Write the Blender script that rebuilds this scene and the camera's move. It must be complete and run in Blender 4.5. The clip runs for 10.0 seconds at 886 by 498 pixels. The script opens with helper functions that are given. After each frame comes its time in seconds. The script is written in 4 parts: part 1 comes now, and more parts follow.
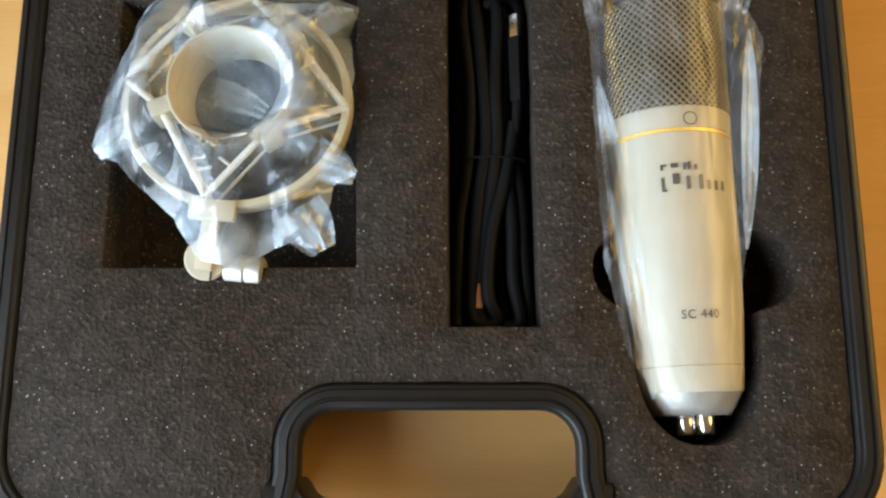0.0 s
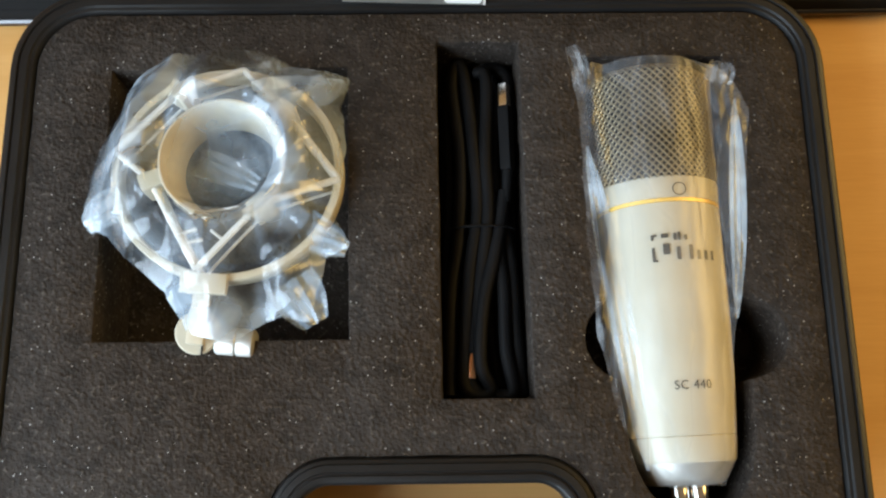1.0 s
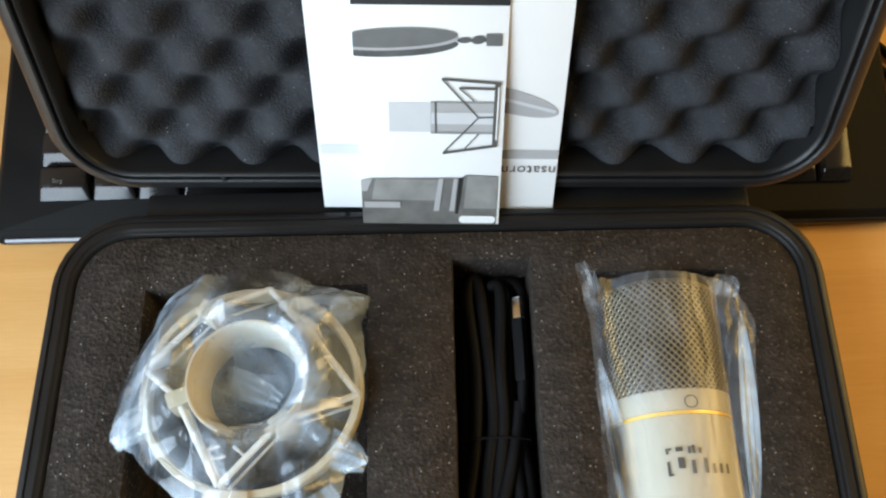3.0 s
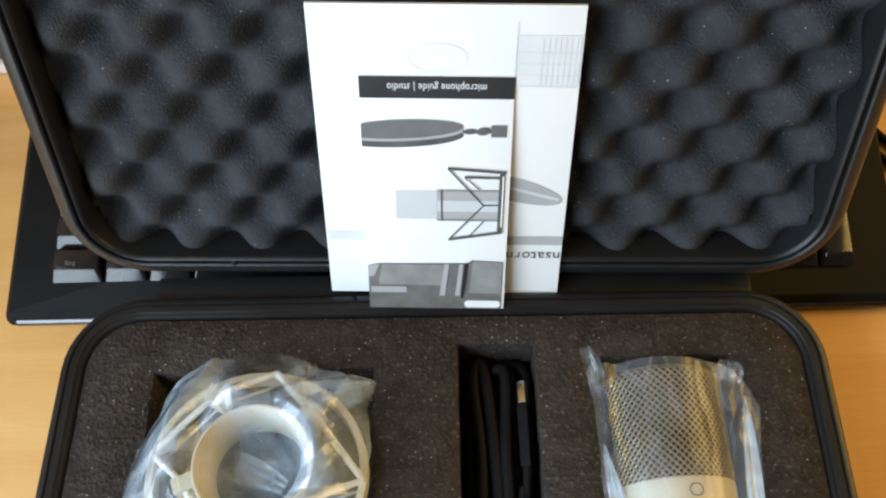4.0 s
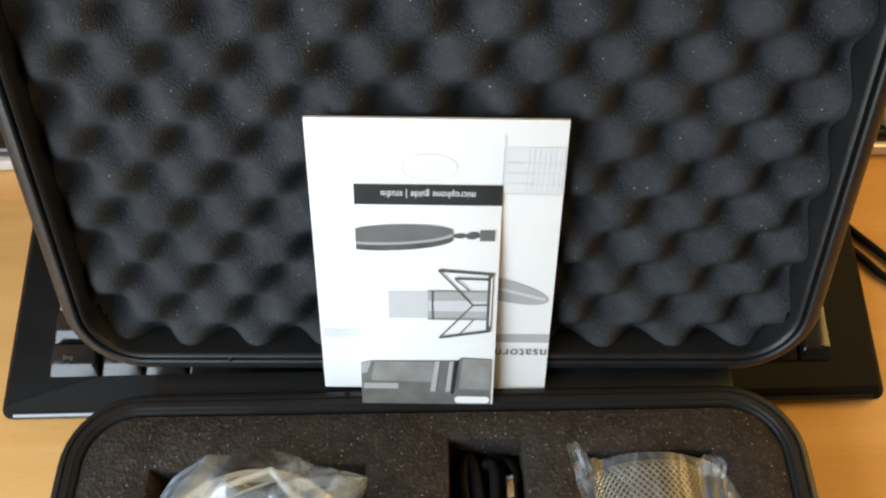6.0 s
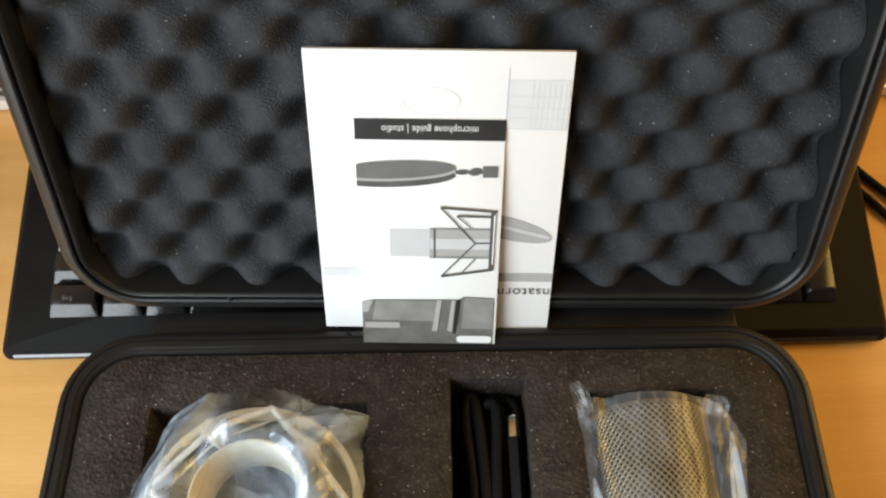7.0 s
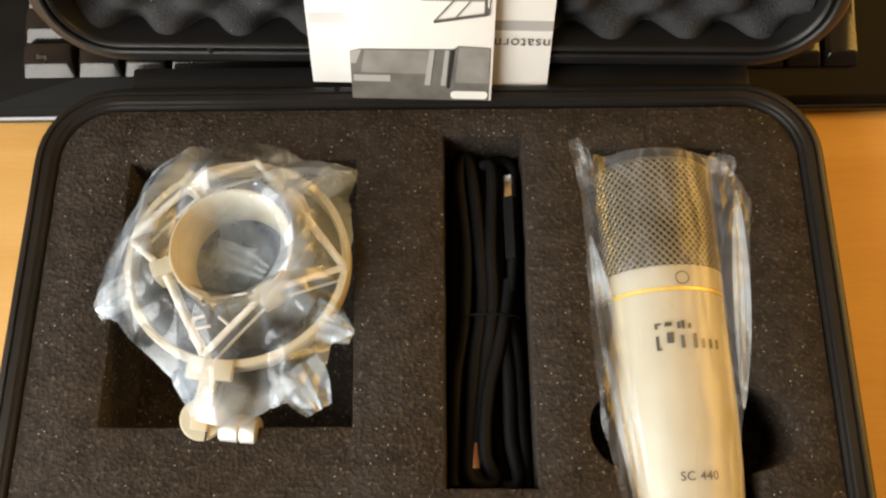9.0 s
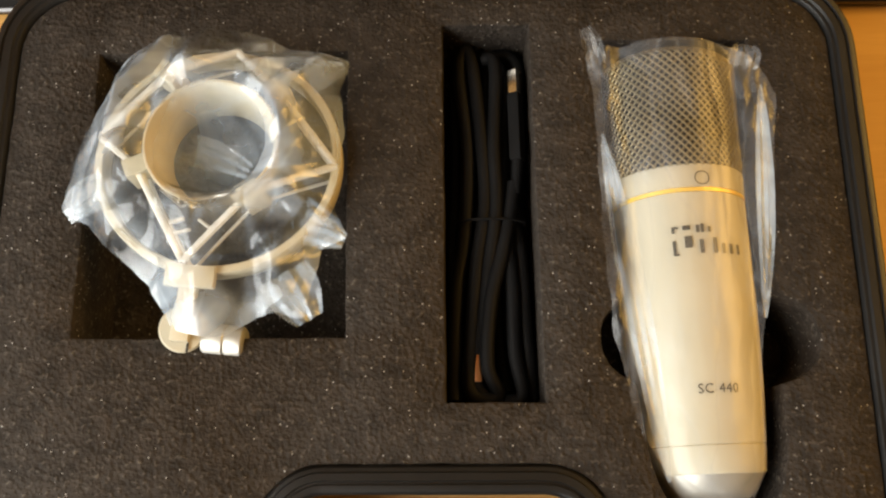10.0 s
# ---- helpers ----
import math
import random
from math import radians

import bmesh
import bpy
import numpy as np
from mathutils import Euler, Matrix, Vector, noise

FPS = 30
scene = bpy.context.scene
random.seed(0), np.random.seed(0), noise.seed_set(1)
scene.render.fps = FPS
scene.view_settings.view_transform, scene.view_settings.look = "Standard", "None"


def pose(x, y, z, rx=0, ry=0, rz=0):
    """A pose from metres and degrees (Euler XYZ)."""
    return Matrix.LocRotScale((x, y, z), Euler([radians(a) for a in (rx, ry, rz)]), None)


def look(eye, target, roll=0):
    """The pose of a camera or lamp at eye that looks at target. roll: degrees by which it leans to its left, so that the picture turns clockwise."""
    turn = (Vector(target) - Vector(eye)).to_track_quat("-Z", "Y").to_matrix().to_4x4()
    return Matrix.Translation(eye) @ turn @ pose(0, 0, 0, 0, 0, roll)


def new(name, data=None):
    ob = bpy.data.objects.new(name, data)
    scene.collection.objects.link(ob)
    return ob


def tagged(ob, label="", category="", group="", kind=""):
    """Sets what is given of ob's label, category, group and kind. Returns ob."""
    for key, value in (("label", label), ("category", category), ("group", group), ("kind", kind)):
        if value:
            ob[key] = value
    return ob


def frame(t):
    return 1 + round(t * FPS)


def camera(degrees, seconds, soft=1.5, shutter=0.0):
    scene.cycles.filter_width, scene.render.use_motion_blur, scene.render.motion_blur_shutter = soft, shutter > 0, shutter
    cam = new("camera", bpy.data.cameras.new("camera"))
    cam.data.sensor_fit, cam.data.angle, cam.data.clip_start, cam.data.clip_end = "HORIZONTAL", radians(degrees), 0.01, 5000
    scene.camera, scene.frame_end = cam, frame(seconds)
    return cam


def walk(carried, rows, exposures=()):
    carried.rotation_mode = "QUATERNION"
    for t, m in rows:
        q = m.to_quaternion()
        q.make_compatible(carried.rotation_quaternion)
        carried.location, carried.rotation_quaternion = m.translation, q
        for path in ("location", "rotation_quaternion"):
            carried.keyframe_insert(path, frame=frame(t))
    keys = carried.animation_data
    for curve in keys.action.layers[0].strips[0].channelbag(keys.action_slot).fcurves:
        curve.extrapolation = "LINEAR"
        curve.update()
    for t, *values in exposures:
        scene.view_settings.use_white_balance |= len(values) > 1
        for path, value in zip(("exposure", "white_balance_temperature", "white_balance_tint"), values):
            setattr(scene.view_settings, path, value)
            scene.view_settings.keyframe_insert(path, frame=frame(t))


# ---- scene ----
cam = camera(51.9, 10.0, 2.2)
PATH = [
    (0, (0.012, -0.044, 0.416), (-0.02, 0.358, -1.543), -4.6),
    (0.5, (0.007, -0.032, 0.419), (0.022, 0.38, -1.538), 1.9),
    (1, (0.004, -0.027, 0.42), (0.032, 0.436, -1.525), 2.8),
    (1.5, (0.005, -0.015, 0.423), (0.026, 0.517, -1.505), 1.4),
    (2, (0.007, -0.012, 0.429), (0.002, 0.626, -1.467), -1.3),
    (3.5, (0.007, -0.011, 0.444), (-0.014, 0.867, -1.353), -2.4),
    (4, (0.008, -0.008, 0.448), (-0.023, 0.937, -1.314), -2.6),
    (4.5, (0.009, -0.004, 0.453), (-0.02, 0.998, -1.278), -2.3),
    (5, (0.009, -0.003, 0.46), (-0.012, 1.065, -1.232), -2.1),
    (6.5, (0.007, -0.008, 0.467), (0.007, 1.08, -1.211), -0.9),
    (7, (0.007, -0.009, 0.458), (-0.001, 0.99, -1.274), -1.3),
    (7.5, (0.009, -0.013, 0.454), (-0.007, 0.931, -1.309), -1.8),
    (8, (0.009, -0.023, 0.442), (-0.006, 0.86, -1.352), -1.7),
    (8.5, (0.01, -0.033, 0.431), (-0.012, 0.786, -1.393), -1.8),
    (9, (0.014, -0.033, 0.423), (-0.019, 0.64, -1.46), -3.0),
    (9.5, (0.01, -0.032, 0.407), (-0.006, 0.529, -1.512), -1.9),
    (10, (0.009, -0.036, 0.391), (0.001, 0.497, -1.537), -1.1),
]
walk(cam, [(t, look(eye, target, roll)) for t, eye, target, roll in PATH], [(0.0, 0.0, 6500, 9), (2.0, 0.0, 6200, 8), (4.5, 0.0, 6250, 8), (6.5, 0.0, 6750, 10), (7.5, 0.0, 7450, 12), (8.5, 0.0, 8400, 15), (10.0, 0.0, 8700, 16)])

# ---- world and light ----
world = bpy.data.worlds.new("daylight")
scene.world = world
world.use_nodes = True
sky = world.node_tree.nodes.new("ShaderNodeTexSky")
sky.sky_type, sky.sun_disc = "NISHITA", False
sky.sun_elevation, sky.sun_rotation = radians(35), radians(200)
world.node_tree.links.new(sky.outputs[0], world.node_tree.nodes["Background"].inputs[0])
world.node_tree.nodes["Background"].inputs[1].default_value = 0.1


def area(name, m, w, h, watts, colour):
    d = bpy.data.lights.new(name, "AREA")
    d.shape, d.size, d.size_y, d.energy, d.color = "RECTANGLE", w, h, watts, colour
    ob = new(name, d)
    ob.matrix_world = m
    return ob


# daylight in the wide window opening beside the desk, to the west
area("west_window_light", look((-0.515, -0.46, 0.44), (0.485, -0.28, 0.18)), 1.00, 0.74, 18.5, (0.75, 0.885, 1.0))

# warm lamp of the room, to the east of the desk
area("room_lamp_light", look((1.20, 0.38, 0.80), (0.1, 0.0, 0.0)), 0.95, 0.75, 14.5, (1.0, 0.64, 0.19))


# ---- materials ----
def material(name, colour, rough=0.5, metal=0.0, vary=0.15, scale=60.0, bump=0.1, fine=900.0, spec=0.5, coat=0.0):
    m = bpy.data.materials.new(name)
    m.use_nodes = True
    nt = m.node_tree
    n, ln = nt.nodes, nt.links
    b = n["Principled BSDF"]
    b.inputs["Roughness"].default_value = rough
    b.inputs["Metallic"].default_value = metal
    b.inputs["Specular IOR Level"].default_value = spec
    b.inputs["Coat Weight"].default_value = coat
    tc = n.new("ShaderNodeTexCoord")
    big = n.new("ShaderNodeTexNoise")
    big.inputs["Scale"].default_value, big.inputs["Detail"].default_value = scale, 4
    small = n.new("ShaderNodeTexNoise")
    small.inputs["Scale"].default_value, small.inputs["Detail"].default_value = fine, 3
    ln.new(tc.outputs["Object"], big.inputs["Vector"])
    ln.new(tc.outputs["Object"], small.inputs["Vector"])
    ramp = n.new("ShaderNodeValToRGB")
    lo, hi = [max(0, c * (1 - vary)) for c in colour], [min(1, c * (1 + vary)) for c in colour]
    ramp.color_ramp.elements[0].position, ramp.color_ramp.elements[1].position = 0.3, 0.7
    ramp.color_ramp.elements[0].color, ramp.color_ramp.elements[1].color = (*lo, 1), (*hi, 1)
    ln.new(big.outputs["Fac"], ramp.inputs["Fac"])
    ln.new(ramp.outputs["Color"], b.inputs["Base Color"])
    rr = n.new("ShaderNodeMapRange")
    rr.inputs["To Min"].default_value, rr.inputs["To Max"].default_value = max(0.02, rough * 0.82), min(1, rough * 1.18)
    ln.new(big.outputs["Fac"], rr.inputs["Value"])
    ln.new(rr.outputs["Result"], b.inputs["Roughness"])
    if bump:
        bp = n.new("ShaderNodeBump")
        bp.inputs["Strength"].default_value, bp.inputs["Distance"].default_value = bump, 0.0006
        ln.new(small.outputs["Fac"], bp.inputs["Height"])
        ln.new(bp.outputs["Normal"], b.inputs["Normal"])
    return m


def foam_material(name, colour, light, coarse, depth, sparse, shine, lump):
    """Open-cell foam: pores of two sizes, pale cell walls here and there, painted glints."""
    m = material(name, colour, 0.95, 0, 0.32, lump, 0, spec=0.15)
    n, ln = m.node_tree.nodes, m.node_tree.links
    b = n["Principled BSDF"]
    tc = next(x for x in n if x.bl_idname == "ShaderNodeTexCoord")
    cells = n.new("ShaderNodeTexVoronoi")
    cells.inputs["Scale"].default_value = coarse
    grain = n.new("ShaderNodeTexNoise")
    grain.inputs["Scale"].default_value, grain.inputs["Detail"].default_value = coarse * 0.9, 5
    ln.new(tc.outputs["Object"], cells.inputs["Vector"])
    ln.new(tc.outputs["Object"], grain.inputs["Vector"])
    add = n.new("ShaderNodeMath")
    add.operation = "MULTIPLY_ADD"
    add.inputs[1].default_value = 0.35
    ln.new(cells.outputs["Distance"], add.inputs[0])
    ln.new(grain.outputs["Fac"], add.inputs[2])
    # glints on scattered cell walls, put into the base colour as pale dots
    dots = n.new("ShaderNodeTexVoronoi")
    dots.inputs["Scale"].default_value = 420
    ln.new(tc.outputs["Object"], dots.inputs["Vector"])
    near = n.new("ShaderNodeMath")
    near.operation = "LESS_THAN"
    near.inputs[1].default_value = 0.15
    ln.new(dots.outputs["Distance"], near.inputs[0])
    pick = n.new("ShaderNodeSeparateColor")
    ln.new(dots.outputs["Color"], pick.inputs[0])
    rare = n.new("ShaderNodeMath")
    rare.operation = "GREATER_THAN"
    rare.inputs[1].default_value = sparse
    ln.new(pick.outputs[0], rare.inputs[0])
    spark = n.new("ShaderNodeMath")
    spark.operation = "MULTIPLY"
    ln.new(near.outputs[0], spark.inputs[0])
    ln.new(rare.outputs[0], spark.inputs[1])
    bp = n.new("ShaderNodeBump")
    bp.inputs["Strength"].default_value, bp.inputs["Distance"].default_value = 1.0, depth
    ln.new(add.outputs[0], bp.inputs["Height"])
    ln.new(bp.outputs["Normal"], b.inputs["Normal"])
    fleck = n.new("ShaderNodeValToRGB")
    fleck.color_ramp.elements[0].position, fleck.color_ramp.elements[1].position = 0.57, 0.80
    fleck.color_ramp.elements[0].color, fleck.color_ramp.elements[1].color = (0, 0, 0, 1), (1, 1, 1, 1)
    ln.new(grain.outputs["Fac"], fleck.inputs["Fac"])
    mix = n.new("ShaderNodeMix")
    mix.data_type = "RGBA"
    base = b.inputs["Base Color"].links[0].from_socket
    ln.new(fleck.outputs["Color"], mix.inputs["Factor"])
    ln.new(base, mix.inputs["A"])
    mix.inputs["B"].default_value = (*light, 1)
    mix2 = n.new("ShaderNodeMix")
    mix2.data_type = "RGBA"
    ln.new(spark.outputs[0], mix2.inputs["Factor"])
    ln.new(mix.outputs["Result"], mix2.inputs["A"])
    mix2.inputs["B"].default_value = (shine, shine * 0.96, shine * 0.92, 1)
    ln.new(mix2.outputs["Result"], b.inputs["Base Color"])
    return m


def wood_material(name, pale, dark):
    m = material(name, pale, 0.42, 0, 0.1, 8, 0, spec=0.5)
    n, ln = m.node_tree.nodes, m.node_tree.links
    b = n["Principled BSDF"]
    tc = next(x for x in n if x.bl_idname == "ShaderNodeTexCoord")
    mp = n.new("ShaderNodeMapping")
    mp.inputs["Scale"].default_value = (2.2, 26, 10)
    mp.inputs["Rotation"].default_value = (0, 0, radians(4))
    ln.new(tc.outputs["Object"], mp.inputs["Vector"])
    g = n.new("ShaderNodeTexNoise")
    g.inputs["Scale"].default_value, g.inputs["Detail"].default_value, g.inputs["Distortion"].default_value = 2.0, 6, 0.8
    ln.new(mp.outputs["Vector"], g.inputs["Vector"])
    mp2 = n.new("ShaderNodeMapping")
    mp2.inputs["Scale"].default_value = (60, 900, 300)
    ln.new(tc.outputs["Object"], mp2.inputs["Vector"])
    f = n.new("ShaderNodeTexNoise")
    f.inputs["Scale"].default_value, f.inputs["Detail"].default_value = 1.0, 3
    ln.new(mp2.outputs["Vector"], f.inputs["Vector"])
    ad = n.new("ShaderNodeMath")
    ad.operation = "MULTIPLY_ADD"
    ad.inputs[1].default_value = 0.35
    ln.new(f.outputs["Fac"], ad.inputs[0])
    ln.new(g.outputs["Fac"], ad.inputs[2])
    r = n.new("ShaderNodeValToRGB")
    r.color_ramp.elements[0].position, r.color_ramp.elements[1].position = 0.42, 0.92
    r.color_ramp.elements[0].color, r.color_ramp.elements[1].color = (*pale, 1), (*dark, 1)
    ln.new(ad.outputs[0], r.inputs["Fac"])
    ln.new(r.outputs["Color"], b.inputs["Base Color"])
    bp = n.new("ShaderNodeBump")
    bp.inputs["Strength"].default_value, bp.inputs["Distance"].default_value = 0.08, 0.0004
    ln.new(f.outputs["Fac"], bp.inputs["Height"])
    ln.new(bp.outputs["Normal"], b.inputs["Normal"])
    return m


def film_material(name, clear, tint, cells, crumple, whiten, dull):
    """Thin clear plastic film: mostly clear, a little milky, whitened along its creases, with sharp gloss."""
    m = bpy.data.materials.new(name)
    m.use_nodes = True
    n, ln = m.node_tree.nodes, m.node_tree.links
    b, out = n["Principled BSDF"], n["Material Output"]
    b.inputs["Base Color"].default_value = (*tint, 1)
    b.inputs["Roughness"].default_value = 0.25
    b.inputs["Specular IOR Level"].default_value = 0.8
    tr = n.new("ShaderNodeBsdfTransparent")
    tr.inputs[0].default_value = (0.97, 0.97, 0.97, 1)
    tc = n.new("ShaderNodeTexCoord")
    no = n.new("ShaderNodeTexNoise")
    no.inputs["Scale"].default_value, no.inputs["Detail"].default_value, no.inputs["Distortion"].default_value = 26, 3, 0.4
    ln.new(tc.outputs["Object"], no.inputs["Vector"])
    warp = n.new("ShaderNodeMix")
    warp.data_type = "RGBA"
    warp.blend_type = "LINEAR_LIGHT"
    warp.inputs["Factor"].default_value = 0.009
    ln.new(tc.outputs["Object"], warp.inputs["A"])
    ln.new(no.outputs["Color"], warp.inputs["B"])
    mp = n.new("ShaderNodeMapping")
    mp.inputs["Scale"].default_value = cells
    mp.inputs["Rotation"].default_value = (0, 0, radians(18))
    ln.new(warp.outputs["Result"], mp.inputs["Vector"])
    vo = n.new("ShaderNodeTexVoronoi")
    vo.feature = "DISTANCE_TO_EDGE"
    vo.inputs["Scale"].default_value = 1.0
    ln.new(mp.outputs["Vector"], vo.inputs["Vector"])
    mr = n.new("ShaderNodeMapRange")
    mr.inputs["From Min"].default_value, mr.inputs["From Max"].default_value = 0.35, 0.70
    mr.inputs["To Min"].default_value, mr.inputs["To Max"].default_value = clear * 0.15, clear * 2.3
    ln.new(no.outputs["Fac"], mr.inputs["Value"])
    cr = n.new("ShaderNodeMapRange")
    cr.inputs["From Min"].default_value, cr.inputs["From Max"].default_value = 0.0, 0.035
    cr.inputs["To Min"].default_value, cr.inputs["To Max"].default_value = whiten, 0.0
    ln.new(vo.outputs["Distance"], cr.inputs["Value"])
    live = n.new("ShaderNodeMath")
    live.operation = "MULTIPLY"
    ln.new(cr.outputs["Result"], live.inputs[0])
    ln.new(no.outputs["Fac"], live.inputs[1])
    veil = n.new("ShaderNodeMath")
    veil.operation = "ADD"
    ln.new(live.outputs[0], veil.inputs[0])
    ln.new(mr.outputs["Result"], veil.inputs[1])
    gl = n.new("ShaderNodeBsdfGlossy")
    gl.inputs["Roughness"].default_value = dull
    fr = n.new("ShaderNodeFresnel")
    fr.inputs["IOR"].default_value = 1.5
    mx = n.new("ShaderNodeMixShader")
    ln.new(veil.outputs[0], mx.inputs[0])
    ln.new(tr.outputs[0], mx.inputs[1])
    ln.new(b.outputs[0], mx.inputs[2])
    mg = n.new("ShaderNodeMixShader")
    ln.new(fr.outputs[0], mg.inputs[0])
    ln.new(mx.outputs[0], mg.inputs[1])
    ln.new(gl.outputs[0], mg.inputs[2])
    bp = n.new("ShaderNodeBump")
    bp.inputs["Strength"].default_value, bp.inputs["Distance"].default_value = crumple, 0.009
    ln.new(vo.outputs["Distance"], bp.inputs["Height"])
    for s in (b, gl, fr):
        ln.new(bp.outputs["Normal"], s.inputs["Normal"])
    ln.new(mg.outputs[0], out.inputs["Surface"])
    return m


WOOD = wood_material("beech_veneer", (0.78, 0.455, 0.165), (0.67, 0.350, 0.108))
CASE = material("black_moulded_plastic", (0.0115, 0.0113, 0.0115), 0.38, 0, 0.2, 30, 0.20, 1400, 0.40)
FOAM = foam_material("charcoal_foam", (0.036, 0.0292, 0.0245), (0.140, 0.120, 0.100), 520, 0.0012, 0.80, 0.29, 140)
EGG = foam_material("egg_crate_foam", (0.0335, 0.034, 0.0365), (0.085, 0.086, 0.090), 1000, 0.0007, 0.955, 0.26, 60)
RUBBER = material("black_rubber", (0.009, 0.009, 0.0095), 0.6, 0, 0.2, 50, 0.1, 900, 0.12)
PAINT = material("champagne_paint", (0.53, 0.495, 0.405), 0.62, 0.0, 0.03, 40, 0.05, 2500, 0.14)
CREAM = material("ivory_enamel", (0.55, 0.495, 0.375), 0.48, 0, 0.06, 60, 0.05)
CORD = material("white_elastic_cord", (0.64, 0.62, 0.57), 0.7, 0, 0.08, 300, 0.4, 2500)
GRILLE = material("nickel_wire", (0.34, 0.285, 0.18), 0.48, 0.6, 0.1, 80, 0)
DARK = material("dark_inside", (0.014, 0.013, 0.012), 0.8, 0, 0.2, 60, 0)
CHROME = material("satin_chrome", (0.80, 0.79, 0.76), 0.2, 1.0, 0.05, 60, 0.03)
SATIN = material("satin_grey_metal", (0.52, 0.51, 0.48), 0.42, 0.6, 0.06, 80, 0.04)
GOLD = material("brass_band", (0.95, 0.66, 0.16), 0.4, 0.25, 0.06, 60, 0)
COPPER = material("gilt_plug", (0.72, 0.42, 0.25), 0.3, 1.0, 0.08, 60, 0)
PAPER = material("white_paper", (0.83, 0.83, 0.82), 0.5, 0, 0.02, 30, 0.05)
GREY_INK = material("grey_print", (0.14, 0.14, 0.136), 0.5, 0, 0.15, 60, 0)
MID_INK = material("mid_grey_print", (0.09, 0.09, 0.086), 0.5, 0, 0.25, 90, 0)
PALE_INK = material("pale_grey_print", (0.40, 0.39, 0.385), 0.5, 0, 0.05, 60, 0)
WISP_INK = material("barely_grey_print", (0.70, 0.70, 0.695), 0.5, 0, 0.03, 60, 0)
FAINT_INK = material("faint_grey_print", (0.58, 0.58, 0.585), 0.5, 0, 0.03, 60, 0)
BLACK_INK = material("black_print", (0.02, 0.02, 0.02), 0.45, 0, 0.15, 60, 0)
BODY_INK = material("warm_grey_print", (0.15, 0.145, 0.135), 0.5, 0, 0.25, 90, 0)
BODY_LIGHT = material("light_warm_grey_print", (0.25, 0.245, 0.23), 0.5, 0, 0.2, 90, 0)
PRINT = material("dark_grey_print", (0.085, 0.08, 0.07), 0.5, 0, 0.1, 60, 0)
KEYCAP = material("black_key_plastic", (0.016, 0.015, 0.015), 0.16, 0, 0.15, 60, 0.04, 1600, 0.5)
BOARD = material("black_keyboard_plastic", (0.010, 0.0097, 0.0095), 0.55, 0, 0.15, 40, 0.2, 1500, 0.05)
TRIM = material("polished_dark_trim", (0.10, 0.10, 0.105), 0.26, 1.0, 0.05, 60, 0)
# also colours the foot's front strip, where it stands for a window reflection
SILVER = material("silver_and_edge_glint", (0.72, 0.72, 0.72), 0.3, 0.3, 0.04, 40, 0)
WALL = material("plain_wall_paint", (0.55, 0.47, 0.36), 0.9, 0, 0.03, 3, 0.1)
FLOOR = material("grey_carpet", (0.22, 0.20, 0.18), 0.95, 0, 0.2, 20, 0.4)
CLEAR = film_material("clear_film", 0.25, (0.72, 0.86, 1.0), (34, 9, 26), 0.20, 0.14, 0.14)
MIC_FILM = film_material("thin_film", 0.06, (0.84, 0.88, 0.94), (60, 11, 30), 0.24, 0.14, 0.30)


# ---- building helpers ----
def thing(name, label, category, m=None, group="", kind=""):
    ob = new(name)
    ob.empty_display_size = 0.02
    if m is not None:
        ob.matrix_world = m
    return tagged(ob, label, category, group, kind)


def mesh_of(name, bm, mat, smooth=True, angle=40):
    bmesh.ops.recalc_face_normals(bm, faces=bm.faces)
    me = bpy.data.meshes.new(name)
    if smooth:
        for f in bm.faces:
            f.smooth = True
        for e in bm.edges:
            if len(e.link_faces) == 2 and e.calc_face_angle(0) > radians(angle):
                e.smooth = False
    bm.to_mesh(me)
    bm.free()
    me.materials.append(mat)
    return me


def part(name, bm, mat, parent=None, label="", m=None, smooth=True):
    ob = new(name, mesh_of(name, bm, mat, smooth))
    if parent is not None:
        ob.parent = parent
    if m is not None:
        ob.matrix_local = m
    if label:
        tagged(ob, label)
    return ob


def film_part(name, bm, mat, parent, label=""):
    """A sheet of thin film, its outer face upwards."""
    ob = part(name, bm, mat, parent, label)
    if sum(p.normal.z * p.area for p in ob.data.polygons) < 0:
        ob.data.flip_normals()
    ob.visible_shadow = False
    return ob


def loft(bm, loops, closed=True, cap_start=False, cap_end=False):
    rows = [[bm.verts.new(p) for p in lp] for lp in loops]
    n = len(rows[0])
    for a, b in zip(rows, rows[1:]):
        for i in range(n if closed else n - 1):
            j = (i + 1) % n
            bm.faces.new((a[i], a[j], b[j], b[i]))
    if cap_start:
        bm.faces.new(rows[0][::-1])
    if cap_end:
        bm.faces.new(rows[-1])
    return rows


def arc(cx, cy, r, a0, a1, n=8):
    return [(cx + r * math.cos(radians(a0 + (a1 - a0) * i / n)), cy + r * math.sin(radians(a0 + (a1 - a0) * i / n))) for i in range(n + 1)]


def rrect(x0, y0, x1, y1, r, n=8):
    return arc(x1 - r, y0 + r, r, -90, 0, n) + arc(x1 - r, y1 - r, r, 0, 90, n) + arc(x0 + r, y1 - r, r, 90, 180, n) + arc(x0 + r, y0 + r, r, 180, 270, n)


